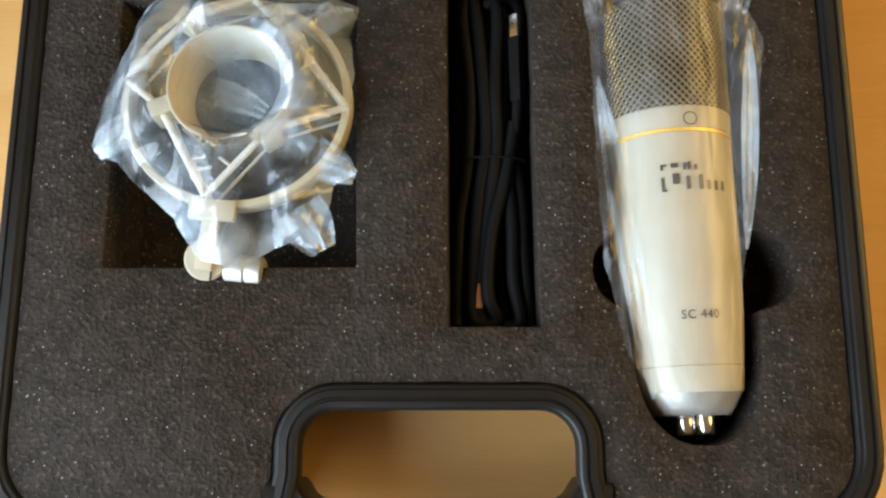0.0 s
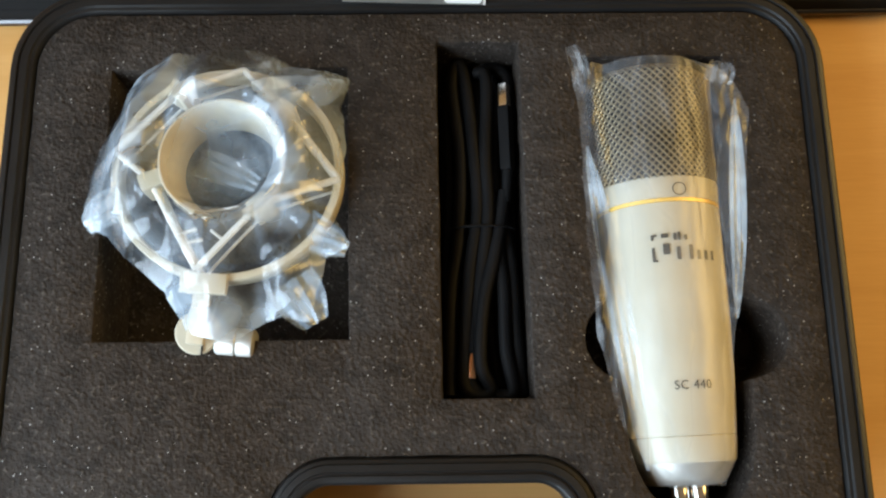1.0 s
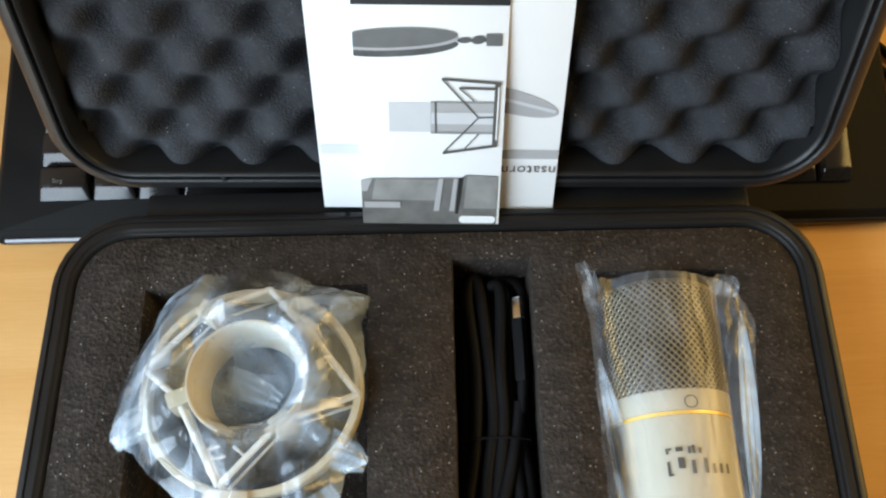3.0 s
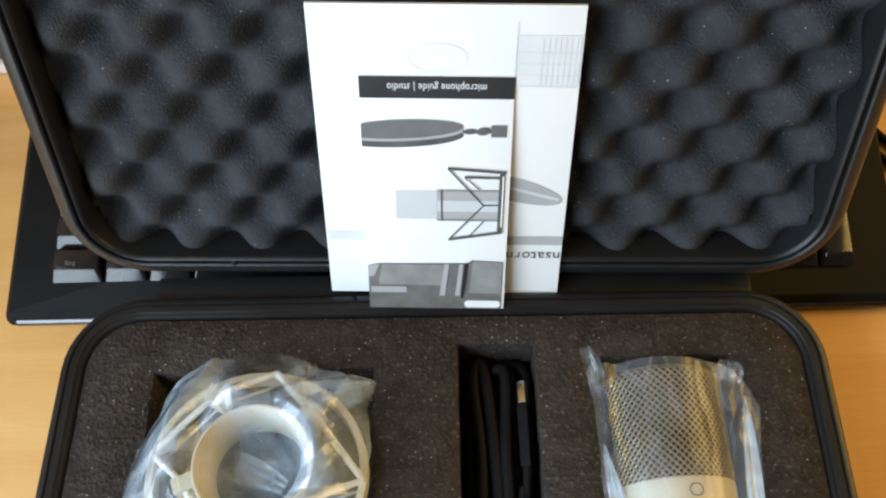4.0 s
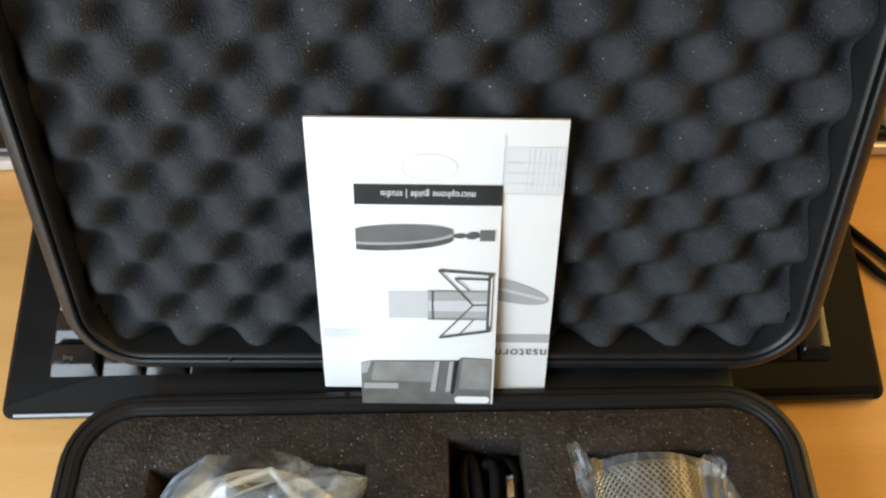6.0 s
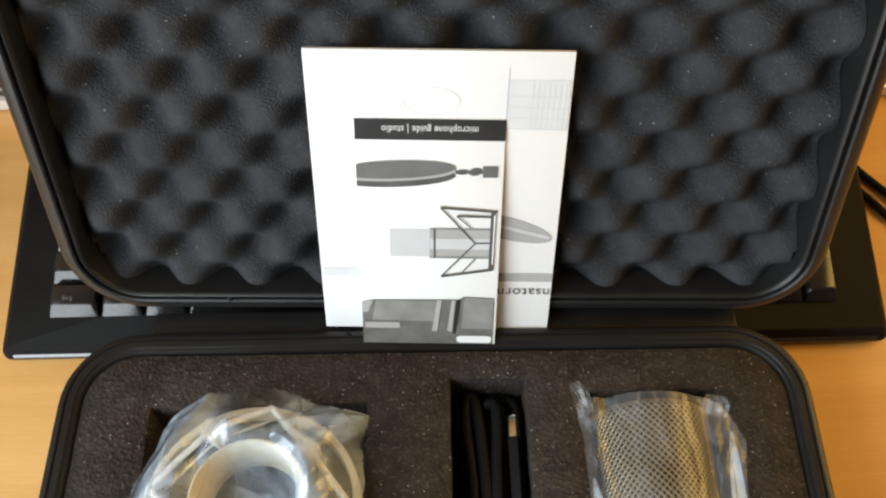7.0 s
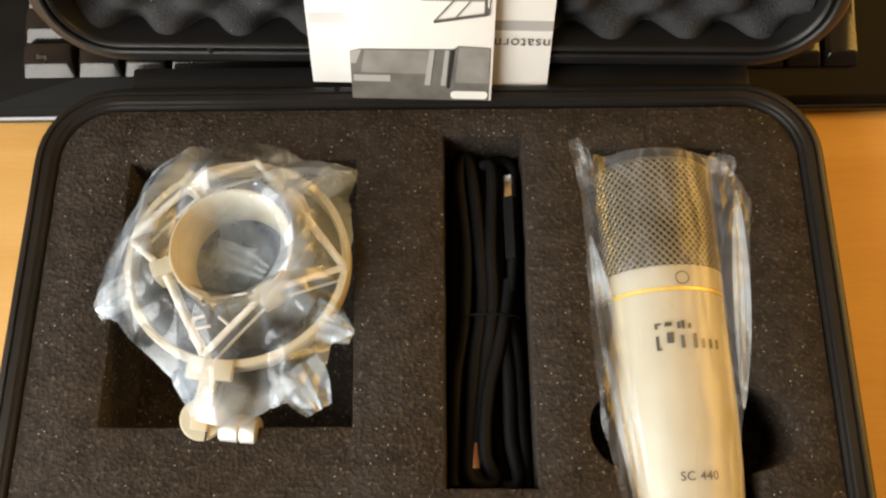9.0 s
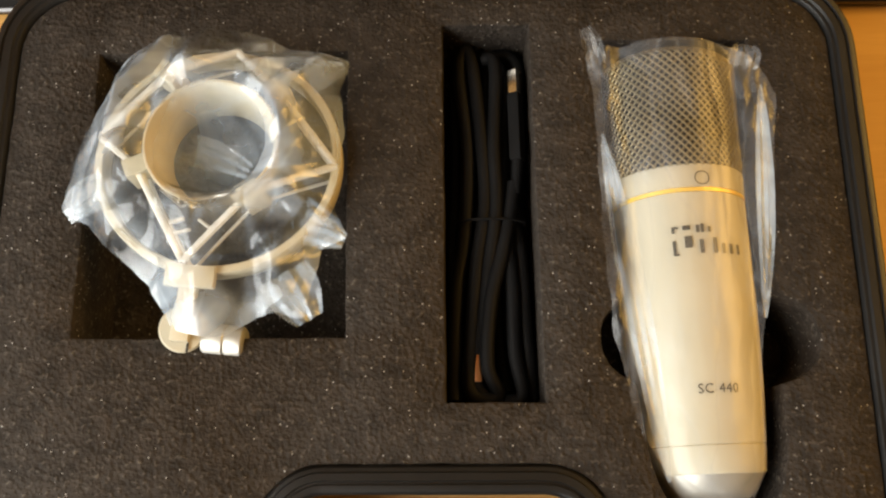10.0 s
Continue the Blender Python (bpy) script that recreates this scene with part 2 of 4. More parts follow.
def inset(pts, d):
    """Moves a counter-clockwise outline inwards by d."""
    out = []
    n = len(pts)
    for i in range(n):
        a, p, b = Vector(pts[i - 1]), Vector(pts[i]), Vector(pts[(i + 1) % n])
        e1, e2 = p - a, b - p
        if e1.length < 1e-7:
            e1 = e2
        if e2.length < 1e-7:
            e2 = e1
        e1, e2 = e1.normalized(), e2.normalized()
        n1, n2 = Vector((-e1.y, e1.x)), Vector((-e2.y, e2.x))
        mid = (n1 + n2).normalized()
        out.append(tuple(p + mid * (d / max(0.5, mid.dot(n1)))))
    return out


def at_z(pts, z):
    return [(x, y, z) for x, y in pts]


def box(bm, x0, y0, z0, x1, y1, z1, r=0.0):
    got = bmesh.ops.create_cube(bm, size=1)["verts"]
    for v in got:
        v.co = ((x0 + x1) / 2 + v.co.x * (x1 - x0), (y0 + y1) / 2 + v.co.y * (y1 - y0), (z0 + z1) / 2 + v.co.z * (z1 - z0))
    if r:
        edges = {e for v in got for e in v.link_edges}
        bmesh.ops.bevel(bm, geom=list(edges), offset=r, segments=2, profile=0.6, affect="EDGES")


def revolve(bm, profile, n=40, axis="z", cap=True):
    """profile: (distance along the axis, radius)."""
    loops = []
    for h, r in profile:
        ring = []
        for i in range(n):
            a = 2 * math.pi * i / n
            c, s = r * math.cos(a), r * math.sin(a)
            ring.append((c, s, h) if axis == "z" else (c, h, s) if axis == "y" else (h, c, s))
        loops.append(ring)
    loft(bm, loops, True, cap, cap)


def tube(bm, pts, r, n=10, cap=True, closed=False):
    pts = [Vector(p) for p in pts]
    loops = []
    up = Vector((0.13, 0.21, 0.97)).normalized()
    m = len(pts)
    for i, p in enumerate(pts):
        a = pts[i - 1] if i or closed else p
        b = pts[(i + 1) % m] if i < m - 1 or closed else p
        d = (b - a).normalized()
        s = d.cross(up)
        if s.length < 0.05:
            s = d.cross(Vector((1, 0, 0)))
        s.normalize()
        u = s.cross(d)
        rad = r(i / max(1, m - 1)) if callable(r) else r
        loops.append([p + (s * math.cos(2 * math.pi * k / n) + u * math.sin(2 * math.pi * k / n)) * rad for k in range(n)])
    if closed:
        loops.append(loops[0])
    loft(bm, loops, True, cap and not closed, cap and not closed)


def smooth_path(pts, n=8):
    """Catmull-Rom through the points."""
    p = [Vector(pts[0])] + [Vector(q) for q in pts] + [Vector(pts[-1])]
    out = []
    for i in range(1, len(p) - 2):
        for k in range(n):
            t = k / n
            a, b, c, d = p[i - 1], p[i], p[i + 1], p[i + 2]
            out.append(0.5 * ((2 * b) + (c - a) * t + (2 * a - 5 * b + 4 * c - d) * t * t + (3 * b - a - 3 * c + d) * t ** 3))
    out.append(p[-1])
    return out


def lerp_table(table, y):
    if y >= table[0][0]:
        return table[0][1:]
    for (a, *va), (b, *vb) in zip(table, table[1:]):
        if a >= y >= b:
            t = (a - y) / (a - b)
            return [p + (q - p) * t for p, q in zip(va, vb)]
    return table[-1][1:]


def flat(bm, pts, z):
    bm.faces.new([bm.verts.new((x, y, z)) for x, y in pts])


def text_bm(words, size, align="CENTER", space=1.0):
    cu = bpy.data.curves.new("writing", "FONT")
    cu.body, cu.size, cu.align_x, cu.space_character, cu.resolution_u = words, size, align, space, 3
    ob = bpy.data.objects.new("writing", cu)
    me = ob.to_mesh()
    bm = bmesh.new()
    bm.from_mesh(me)
    ob.to_mesh_clear()
    bpy.data.objects.remove(ob)
    bpy.data.curves.remove(cu)
    return bm


# ---- the room and the desk ----
def slab(name, b, mat, label):
    bm = bmesh.new()
    box(bm, *b)
    ob = part(name, bm, mat, None, label, smooth=False)
    return tagged(ob, label, kind="structure")


slab("floor", (-0.63, -3.5, -0.84, 3.9, 1.2, -0.74), FLOOR, "grey carpet floor under the desk")
slab("ceiling", (-0.63, -3.5, 1.76, 3.9, 1.2, 1.86), WALL, "plain cream ceiling")
slab("wall_north", (-0.63, 1.1, -0.74, 3.9, 1.2, 1.76), WALL, "plain cream wall behind the desk")


def wall_with_window(name, label, x0, x1, y0, y1, w0, w1, z0, z1):
    bm = bmesh.new()
    for lo, hi, b, t in ((y0, w0, -0.74, 1.76), (w1, y1, -0.74, 1.76), (w0, w1, -0.74, z0), (w0, w1, z1, 1.76)):
        box(bm, x0, lo, b, x1, hi, t)
    tagged(part(name, bm, WALL, None, label, smooth=False), label, kind="structure")


slab("wall_south", (-0.63, -3.5, -0.74, 3.9, -3.4, 1.76), WALL, "plain cream wall opposite the desk")
wall_with_window("wall_west", "plain cream wall with a wide window opening", -0.63, -0.53, -3.4, 1.1, -0.99, 0.08, 0.03, 0.86)
slab("wall_east", (3.8, -3.4, -0.74, 3.9, 1.1, 1.76), WALL, "plain cream side wall")

desk = thing("desk", "light beech desk with a smooth satin top", "desk")
bm = bmesh.new()
box(bm, -0.52, -0.45, -0.028, 0.95, 0.62, 0.0, 0.003)
part("desktop", bm, WOOD, desk)
for x in (-0.49, 0.9):
    bm = bmesh.new()
    box(bm, x - 0.015, -0.4, -0.74, x + 0.015, 0.58, -0.028, 0.002)
    part("side_panel", bm, WOOD, desk)

# ---- the case ----
XW, Y0, Y1, RIM, R0 = 0.1772, -0.085, 0.1795, 0.054, 0.036
HX0, HX1, HY = -0.050, 0.0585, -0.034


def tray_outline():
    """Base outline, counter-clockwise, with the notch of the handle in its front edge."""
    p = arc(XW - R0, Y0 + R0, R0, -90, 0, 8) + arc(XW - R0, Y1 - R0, R0, 0, 90, 10) + arc(-XW + R0, Y1 - R0, R0, 90, 180, 10) + arc(-XW + R0, Y0 + R0, R0, 180, 270, 8)
    p += arc(HX0 - 0.018, Y0 + 0.016, 0.016, -90, -8, 6)
    p += [(HX0, -0.060)]
    p += arc(HX0 + 0.014, HY - 0.014, 0.014, 180, 90, 8)
    p += arc(HX1 - 0.014, HY - 0.014, 0.014, 90, 0, 8)
    p += [(HX1, -0.060)]
    p += arc(HX1 + 0.018, Y0 + 0.016, 0.016, 188, 270, 6)
    return p


case = thing("microphone_case", "open black moulded plastic carrying case on the desk", "case")
out = tray_outline()
NOTCH = len(out) - 34


def shell_ring(d, z, under):
    """One ring of the shell; under: how far the walls of the handle notch recede below the rim."""
    a, b = inset(out, d), inset(out, d + under)
    return at_z([b[k] if NOTCH + 3 <= k < len(out) - 3 else a[k] for k in range(len(out))], z)


bm = bmesh.new()
SHELL = ((0.010, 0.0, 0.0), (0.0065, 0.001, 0.003), (0.003, 0.006, 0.0065), (0.0015, 0.040, 0.0075), (0.0012, 0.044, 0.0), (0.0, 0.0445, 0.0), (0.0, 0.0520, 0.0), (0.0008, 0.0535, 0.0), (0.0016, RIM, 0.0), (0.0034, RIM, 0.0), (0.0038, RIM - 0.0009, 0.0), (0.0046, RIM - 0.0009, 0.0), (0.0050, RIM, 0.0),
         (0.0076, RIM - 0.0002, 0.0), (0.0082, RIM - 0.0013, 0.0), (0.0095, RIM - 0.0015, 0.0), (0.0104, RIM - 0.0029, 0.0), (0.0107, 0.006, 0.0))
loft(bm, [shell_ring(*q) for q in SHELL], True, True, True)
part("base_shell", bm, CASE, case)

# handle bar that closes the notch at the front, with rounded inner corners
bm = bmesh.new()
loops = []
for k in range(61):
    x = HX0 - 0.013 + (HX1 - HX0 + 0.026) * k / 60
    reach = min(x - HX0, HX1 - x)
    back = -0.0610 if reach < 0 else -0.0700 if reach > 0.0090 else -0.0610 - math.sqrt(max(0.0, 0.0090 ** 2 - (0.0090 - reach) ** 2))
    tip = min(1.0, min(k, 60 - k) / 5)
    front = -0.094 + 0.008 * (1 - math.sqrt(1 - (1 - tip) ** 2))
    loops.append([(x, front + 0.002, 0.014), (x, back - 0.002, 0.014), (x, back, 0.020), (x, back, 0.0485), (x, back - 0.0008, 0.0515), (x, back - 0.0024, 0.0528), (x, front + 0.0040, 0.0528), (x, front + 0.0012, 0.0512), (x, front, 0.0470), (x, front, 0.020)])
loft(bm, loops, True, True, True)
part("carry_handle", bm, CASE, case)

# hinge strip between base and lid
bm = bmesh.new()
box(bm, -0.139, Y1 - 0.004, 0.0445, 0.150, Y1 + 0.013, 0.0495, 0.0022)
part("hinge_strip", bm, CASE, case)
bm = bmesh.new()
revolve(bm, [(-0.0005, 0.0002), (0.0, 0.0014), (0.0006, 0.0010)], 16)
part("hinge_pin", bm, RUBBER, case, m=pose(-0.0415, 0.1775, RIM + 0.0002))

LID = pose(0.0042, 0.1862, 0.0570, 70.0, 0, -1.2)
LH, LW = 0.268, 0.1792
lid_out = rrect(-LW, 0.0, LW, LH, R0, 10)
bm = bmesh.new()
loft(bm, [at_z(inset(lid_out, d), z) for d, z in ((0.014, -0.044), (0.008, -0.043), (0.004, -0.038), (0.0015, -0.010), (0.0, -0.009), (0.0, -0.0050), (0.0010, -0.0028), (0.0028, -0.0012), (0.0052, -0.0003), (0.0070, 0.0), (0.0079, -0.0006), (0.0084, -0.0026), (0.0094, -0.0028), (0.0099, -0.0006), (0.0108, 0.0003), (0.0118, -0.0002), (0.0125, -0.0018), (0.0130, -0.036))], True, True, True)
part("lid_shell", bm, CASE, case, "lid stands open, leaning back", LID)
for x in (-0.1025, 0.02):
    bm = bmesh.new()
    revolve(bm, [(-0.001, 0.0018), (0.0, 0.0016), (0.0006, 0.0008)], 14)
    part("locating_pin", bm, RUBBER, case, m=LID @ pose(x, 0.0086, -0.0004))

# egg-crate foam in the lid
EP, EQ = 0.0338, 0.0372


def egg(x, y):
    a = math.cos(2 * math.pi * (x - 0.0627) / EP) * math.cos(2 * math.pi * (y - 0.0688) / EQ)
    s = 1 - 2 * ((1 - a) / 2) ** 1.25
    return -0.0133 + 0.0069 * s + 0.0012 * noise.noise((x * 22, y * 22, 4.1)) + 0.0006 * noise.noise((x * 30, y * 30, 0.3))


bm = bmesh.new()
ex0, ex1, ey0, ey1 = -LW + 0.0130, LW - 0.0130, 0.0095, LH - 0.0140
NX, NY = 210, 160
grid = []
for j in range(NY + 1):
    row = []
    for i in range(NX + 1):
        x, y = ex0 + (ex1 - ex0) * i / NX, ey0 + (ey1 - ey0) * j / NY
        dx, dy = max(0, abs(x) - (ex1 - 0.024)), max(0, abs(y - (ey0 + ey1) / 2) - ((ey1 - ey0) / 2 - 0.024))
        if math.hypot(dx, dy) > 0.024:
            row.append(None)
        else:
            row.append(bm.verts.new((x, y, egg(x, y))))
    grid.append(row)
for j in range(NY):
    for i in range(NX):
        q = (grid[j][i], grid[j][i + 1], grid[j + 1][i + 1], grid[j + 1][i])
        if all(q):
            bm.faces.new(q)
rim_edges = [e for e in bm.edges if len(e.link_faces) == 1]
ext = bmesh.ops.extrude_edge_only(bm, edges=rim_edges)["geom"]
for v in ext:
    if isinstance(v, bmesh.types.BMVert):
        v.co.z = -0.0345
egg_ob = part("egg_crate_foam", bm, EGG, None, m=LID)
tagged(egg_ob, "dark grey egg-crate foam lining the open lid", "foam lining")

# ---- foam insert with its cut-outs ----
FZ = 0.0512
MBX = lambda y: 0.1063 - 0.0340 * y
MIC_R = [(0.152, 0.0277), (0.0905, 0.0275), (0.0800, 0.0268), (0.040, 0.0263), (0.0, 0.0245), (-0.018, 0.0230), (-0.026, 0.0221), (-0.0355, 0.0158), (-0.047, 0.0125)]


HOLE_R = [(0.149, 0.0305), (0.080, 0.0302), (0.030, 0.0294), (-0.012, 0.0258), (-0.022, 0.0246), (-0.030, 0.0226), (-0.038, 0.0192), (-0.043, 0.0148), (-0.0462, 0.0092), (-0.0478, 0.0026)]


def mic_hole():
    right, left = [], []
    n = 110
    for i in range(n + 1):
        y = 0.1470 - 0.1945 * i / n
        w = lerp_table(HOLE_R, y)[0]
        cy = y - 0.0228
        lo, hi = MBX(y) + 0.0008 - w, MBX(y) + 0.0008 + w
        if abs(cy) < 0.0170:
            s = math.sqrt(0.0170 ** 2 - cy ** 2)
            lo, hi = min(lo, 0.0840 - s), max(hi, 0.1325 + s)
        right.append((hi, y))
        left.append((lo, y))
    return left + right[::-1]


foam_out = [(x, min(y, 0.1684)) for x, y in inset(out, 0.0108)]
holes = [([(-0.1335, 0.0235), (-0.0295, 0.0235), (-0.0315, 0.143), (-0.1335, 0.142)], 0.010), ([(0.0085, -0.001), (0.0455, -0.001), (0.0435, 0.1545), (0.0075, 0.1545)], 0.014), (mic_hole(), 0.008)]
foam = thing("foam_insert", "charcoal foam insert with cut-outs, filling the case base", "foam insert")
bm = bmesh.new()


def dense(pts, step=0.004, wob=0.00035):
    res = []
    for i in range(len(pts)):
        a, b = Vector(pts[i]), Vector(pts[(i + 1) % len(pts)])
        k = max(1, int((b - a).length / step))
        for q in range(k):
            p = a.lerp(b, q / k)
            res.append((p.x + wob * noise.noise((p.x * 90, p.y * 90, 1)), p.y + wob * noise.noise((p.x * 90, p.y * 90, 7))))
    return res


edges = []


def ring_edges(pts, z):
    vs = [bm.verts.new((x, y, z)) for x, y in pts]
    es = [bm.edges.new((vs[i], vs[(i + 1) % len(vs)])) for i in range(len(vs))]
    return vs, es


fo = dense(foam_out, 0.006, 0.0005)
vs_out, es = ring_edges(inset(fo, 0.0006), FZ)
edges += es
inner = []
for pts, floor_z in holes:
    hp = dense(pts)
    vs, es = ring_edges(inset(hp, -0.0008), FZ)
    edges += es
    inner.append((hp, vs, floor_z))
bmesh.ops.triangle_fill(bm, use_beauty=True, use_dissolve=False, edges=edges)


def skirt(top, rows, cap):
    prev = top
    for pts, z in rows:
        cur = [bm.verts.new((x, y, z)) for x, y in pts]
        for i in range(len(cur)):
            j = (i + 1) % len(cur)
            bm.faces.new((prev[i], prev[j], cur[j], cur[i]))
        prev = cur
    if cap:
        bm.faces.new(prev)


skirt(vs_out, [(inset(fo, 0.0002), FZ - 0.0003), (fo, FZ - 0.0010), (fo, 0.009)], True)
for hp, vs, floor_z in inner:
    skirt(vs, [(inset(hp, -0.0002), FZ - 0.0004), (hp, FZ - 0.0014), (inset(hp, 0.0006), floor_z)], False)
part("block", bm, FOAM, foam)
for hp, vs, floor_z in inner:
    bm = bmesh.new()
    flo = inset(hp, -0.0004)
    loft(bm, [at_z(flo, floor_z - 0.0012), at_z(flo, floor_z)], True, True, True)
    part("pocket_floor", bm, FOAM, foam)

# ---- microphone ----
MZ = 0.0345
mic = thing("microphone", "champagne-white studio microphone lying in the foam", "microphone", pose(MBX(0.0), -0.0005, MZ, 0, 0, 1.95) @ Matrix.Diagonal((1.0, 0.985, 1.0, 1.0)))
GR, CR = 0.0276, 0.0268


def along_y(profile, n=56):
    b = bmesh.new()
    revolve(b, profile, n, "y", True)
    return b


part("collar", along_y([(0.0908, 0.0225), (0.0908, CR + 0.0003), (0.0902, CR + 0.0005), (0.0815, CR + 0.0001), (0.0811, CR - 0.0005)]), PAINT, mic, "pale collar under the grille")
part("gold_band", along_y([(0.0812, CR - 0.0006), (0.0811, CR + 0.0001), (0.0796, CR + 0.0001), (0.0795, CR - 0.0006)]), GOLD, mic, "thin gold ring round the body")
part("barrel", along_y([(0.0797, CR - 0.0005), (0.0792, CR), (0.040, CR - 0.0006), (0.0, CR - 0.0023), (-0.0160, CR - 0.0036), (-0.0164, CR - 0.0040), (-0.0168, CR - 0.0036), (-0.0262, CR - 0.0046), (-0.0270, CR - 0.0052)]), PAINT, mic)
part("tail_cap", along_y([(-0.0266, CR - 0.0053), (-0.0274, CR - 0.0055), (-0.0330, CR - 0.0086), (-0.0352, CR - 0.0104), (-0.0360, CR - 0.0125)]), SATIN, mic, "satin metal tapered tail")
for dx in (-0.0040, 0.0040):
    bm = along_y([(-0.0350, 0.0036), (-0.0362, 0.0040), (-0.0428, 0.0040), (-0.0437, 0.0035)], 20)
    part("connector_sleeve", bm, CHROME, mic, m=pose(dx, 0, 0.006))
# grille: wires crossing as on a rolled mesh, over a dark core


def flared(bm2):
    """The grille widens a little towards its end and sits slightly skewed on the body."""
    for v in bm2.verts:
        q = max(0.0, (v.co.y - 0.0905) / 0.055)
        v.co.x = v.co.x * (1.02 + 0.05 * q) + 0.0010 * q - 0.0010
        v.co.z *= 1.01 + 0.03 * q
        v.co.y = 0.0905 + (v.co.y - 0.0905) * 0.885
    return bm2


part("grille_core", flared(along_y([(0.0910, GR - 0.0024), (0.1450, GR - 0.0024), (0.1490, GR - 0.0060)], 40)), DARK, mic)
GN = 56


def wire(bm2, phase, sense):
    steps = 34
    pts = []
    for i in range(steps + 1):
        y = 0.0902 + 0.0585 * i / steps
        a = 2 * math.pi * phase / GN + sense * (y - 0.0902) * 29.0
        r = GR - 0.0006
        if y > 0.1440:
            r -= ((y - 0.1440) / 0.0047) ** 2 * 0.0030
        r += 0.00010 * sense
        pts.append((r * math.cos(a), y, r * math.sin(a)))
    tube(bm2, pts, 0.00043, 5, False)


bm = bmesh.new()
for k in range(GN):
    wire(bm, k, 1)
    wire(bm, k + 0.5, -1)
part("grille", flared(bm), GRILLE, mic, "open wire mesh grille")
part("grille_rim", flared(along_y([(0.1480, GR - 0.0030), (0.1492, GR - 0.0036), (0.1496, GR - 0.0060), (0.1488, GR - 0.0085)], 48)), GRILLE, mic)
part("grille_top", flared(along_y([(0.1484, 0.0185), (0.1488, 0.0150), (0.1488, 0.0010)], 40)), GRILLE, mic)
for a in (0.0, math.pi):
    bm = bmesh.new()
    tube(bm, [(GR * math.cos(a), 0.0905, GR * math.sin(a)), (GR * math.cos(a), 0.1475, GR * math.sin(a))], 0.0011, 8)
    part("grille_rib", flared(bm), GRILLE, mic)


def on_barrel(bm2, lift, turn):
    """Wraps flat writing (x across, y along) round the body; turn in degrees towards +x."""
    for v in bm2.verts:
        r = lerp_table(MIC_R, v.co.y)[0] + lift
        a = radians(turn) + v.co.x / r
        v.co = (r * math.sin(a), v.co.y, r * math.cos(a))
    return bm2


def fine(bm2):
    """Cuts wide faces so that they can bend round the body."""
    bmesh.ops.triangulate(bm2, faces=bm2.faces)
    for _ in range(2):
        long_edges = [e for e in bm2.edges if e.calc_length() > 0.0012]
        if long_edges:
            bmesh.ops.subdivide_edges(bm2, edges=long_edges, cuts=1)
            bmesh.ops.triangulate(bm2, faces=bm2.faces)
    return bm2


TURN = 8
bm = text_bm("SC 440", 0.0048, space=1.10)
for v in bm.verts:
    v.co.y = v.co.y * 1.08 + 0.0018
part("model_writing", on_barrel(fine(bm), 0.00035, TURN - 5), PRINT, mic, "dark grey printed letters")
# maker's mark: plain shapes and bars
MY, MS = 0.0600, 1.14


def marks(name, label, boxes, round_by):
    for x0, y0, x1, y1 in boxes:
        b = bmesh.new()
        flat(b, rrect(x0 * MS, MY + (y0 - 0.065) * MS, x1 * MS, MY + (y1 - 0.065) * MS, round_by, 3), 0)
        part(name, on_barrel(fine(b), 0.00035, TURN), PRINT, mic, label)


marks("maker_mark", "small dark bracket-shaped mark", ((-0.0122, 0.0602, -0.0112, 0.0650), (-0.0122, 0.0597, -0.0103, 0.0605), (-0.0122, 0.0676, -0.0112, 0.0698), (-0.0122, 0.0690, -0.0100, 0.0698), (-0.0086, 0.0684, -0.0060, 0.0700), (-0.0082, 0.0622, -0.0058, 0.0662)), 0.0003)
for x, tall in ((-0.0042, 0.0700), (-0.0026, 0.0704), (-0.0002, 0.0694)):
    marks("maker_bar", "dark printed bar", ((x, 0.0674, x + 0.0011, tall),), 0.0001)
for x, tall in ((-0.0034, 0.0650), (0.0012, 0.0656), (0.0043, 0.0637), (0.0074, 0.0637), (0.0105, 0.0637)):
    marks("maker_bar", "dark printed bar", ((x, 0.0602, x + 0.0014, tall),), 0.0001)
bm = bmesh.new()
a, b = rrect(-0.0030, 0.0818, 0.0030, 0.0874, 0.0027, 6), rrect(-0.0025, 0.0823, 0.0025, 0.0869, 0.0022, 6)
loft(bm, [at_z(a, 0), at_z(b, 0)])
part("pattern_symbol", on_barrel(fine(bm), 0.0007, TURN - 1), PRINT, mic, "small rounded outline symbol")

# ---- clear bag round the microphone ----
MIC_BAG = [(0.1420, 0.0690, 0.1200), (0.1410, 0.0668, 0.1265), (0.1385, 0.0658, 0.1318), (0.1340, 0.0662, 0.1362), (0.121, 0.0682, 0.1412), (0.0955, 0.0695, 0.1390), (0.071, 0.0690, 0.1360), (0.047, 0.0703, 0.1310), (0.023, 0.0717, 0.1272), (0.0, 0.0763, 0.1258), (-0.0135, 0.0800, 0.1250), (-0.028, 0.0880, 0.1230), (-0.036, 0.0930, 0.1190)]


def folds(x, y, seed, turn, spread, sizes):
    """Height of straight, sharp folds in thin film: crossing zigzags of several directions and widths."""
    rng = random.Random(seed)
    z = 0.0
    for size in sizes:
        a = radians(turn + rng.uniform(-spread, spread))
        shift = rng.random() * 9
        u = (x * math.cos(a) + y * math.sin(a)) / size + shift
        v = (-x * math.sin(a) + y * math.cos(a)) / size
        u += 0.55 * noise.noise((v * 0.6, u * 0.7, seed + shift))
        k = abs((u % 1.0) - 0.5) * 2
        live = min(1.0, max(0.0, 0.6 + 1.3 * noise.noise((u * 0.5, v * 0.35, seed + 2 * shift))))
        z += size * 0.16 * live * k
    return z


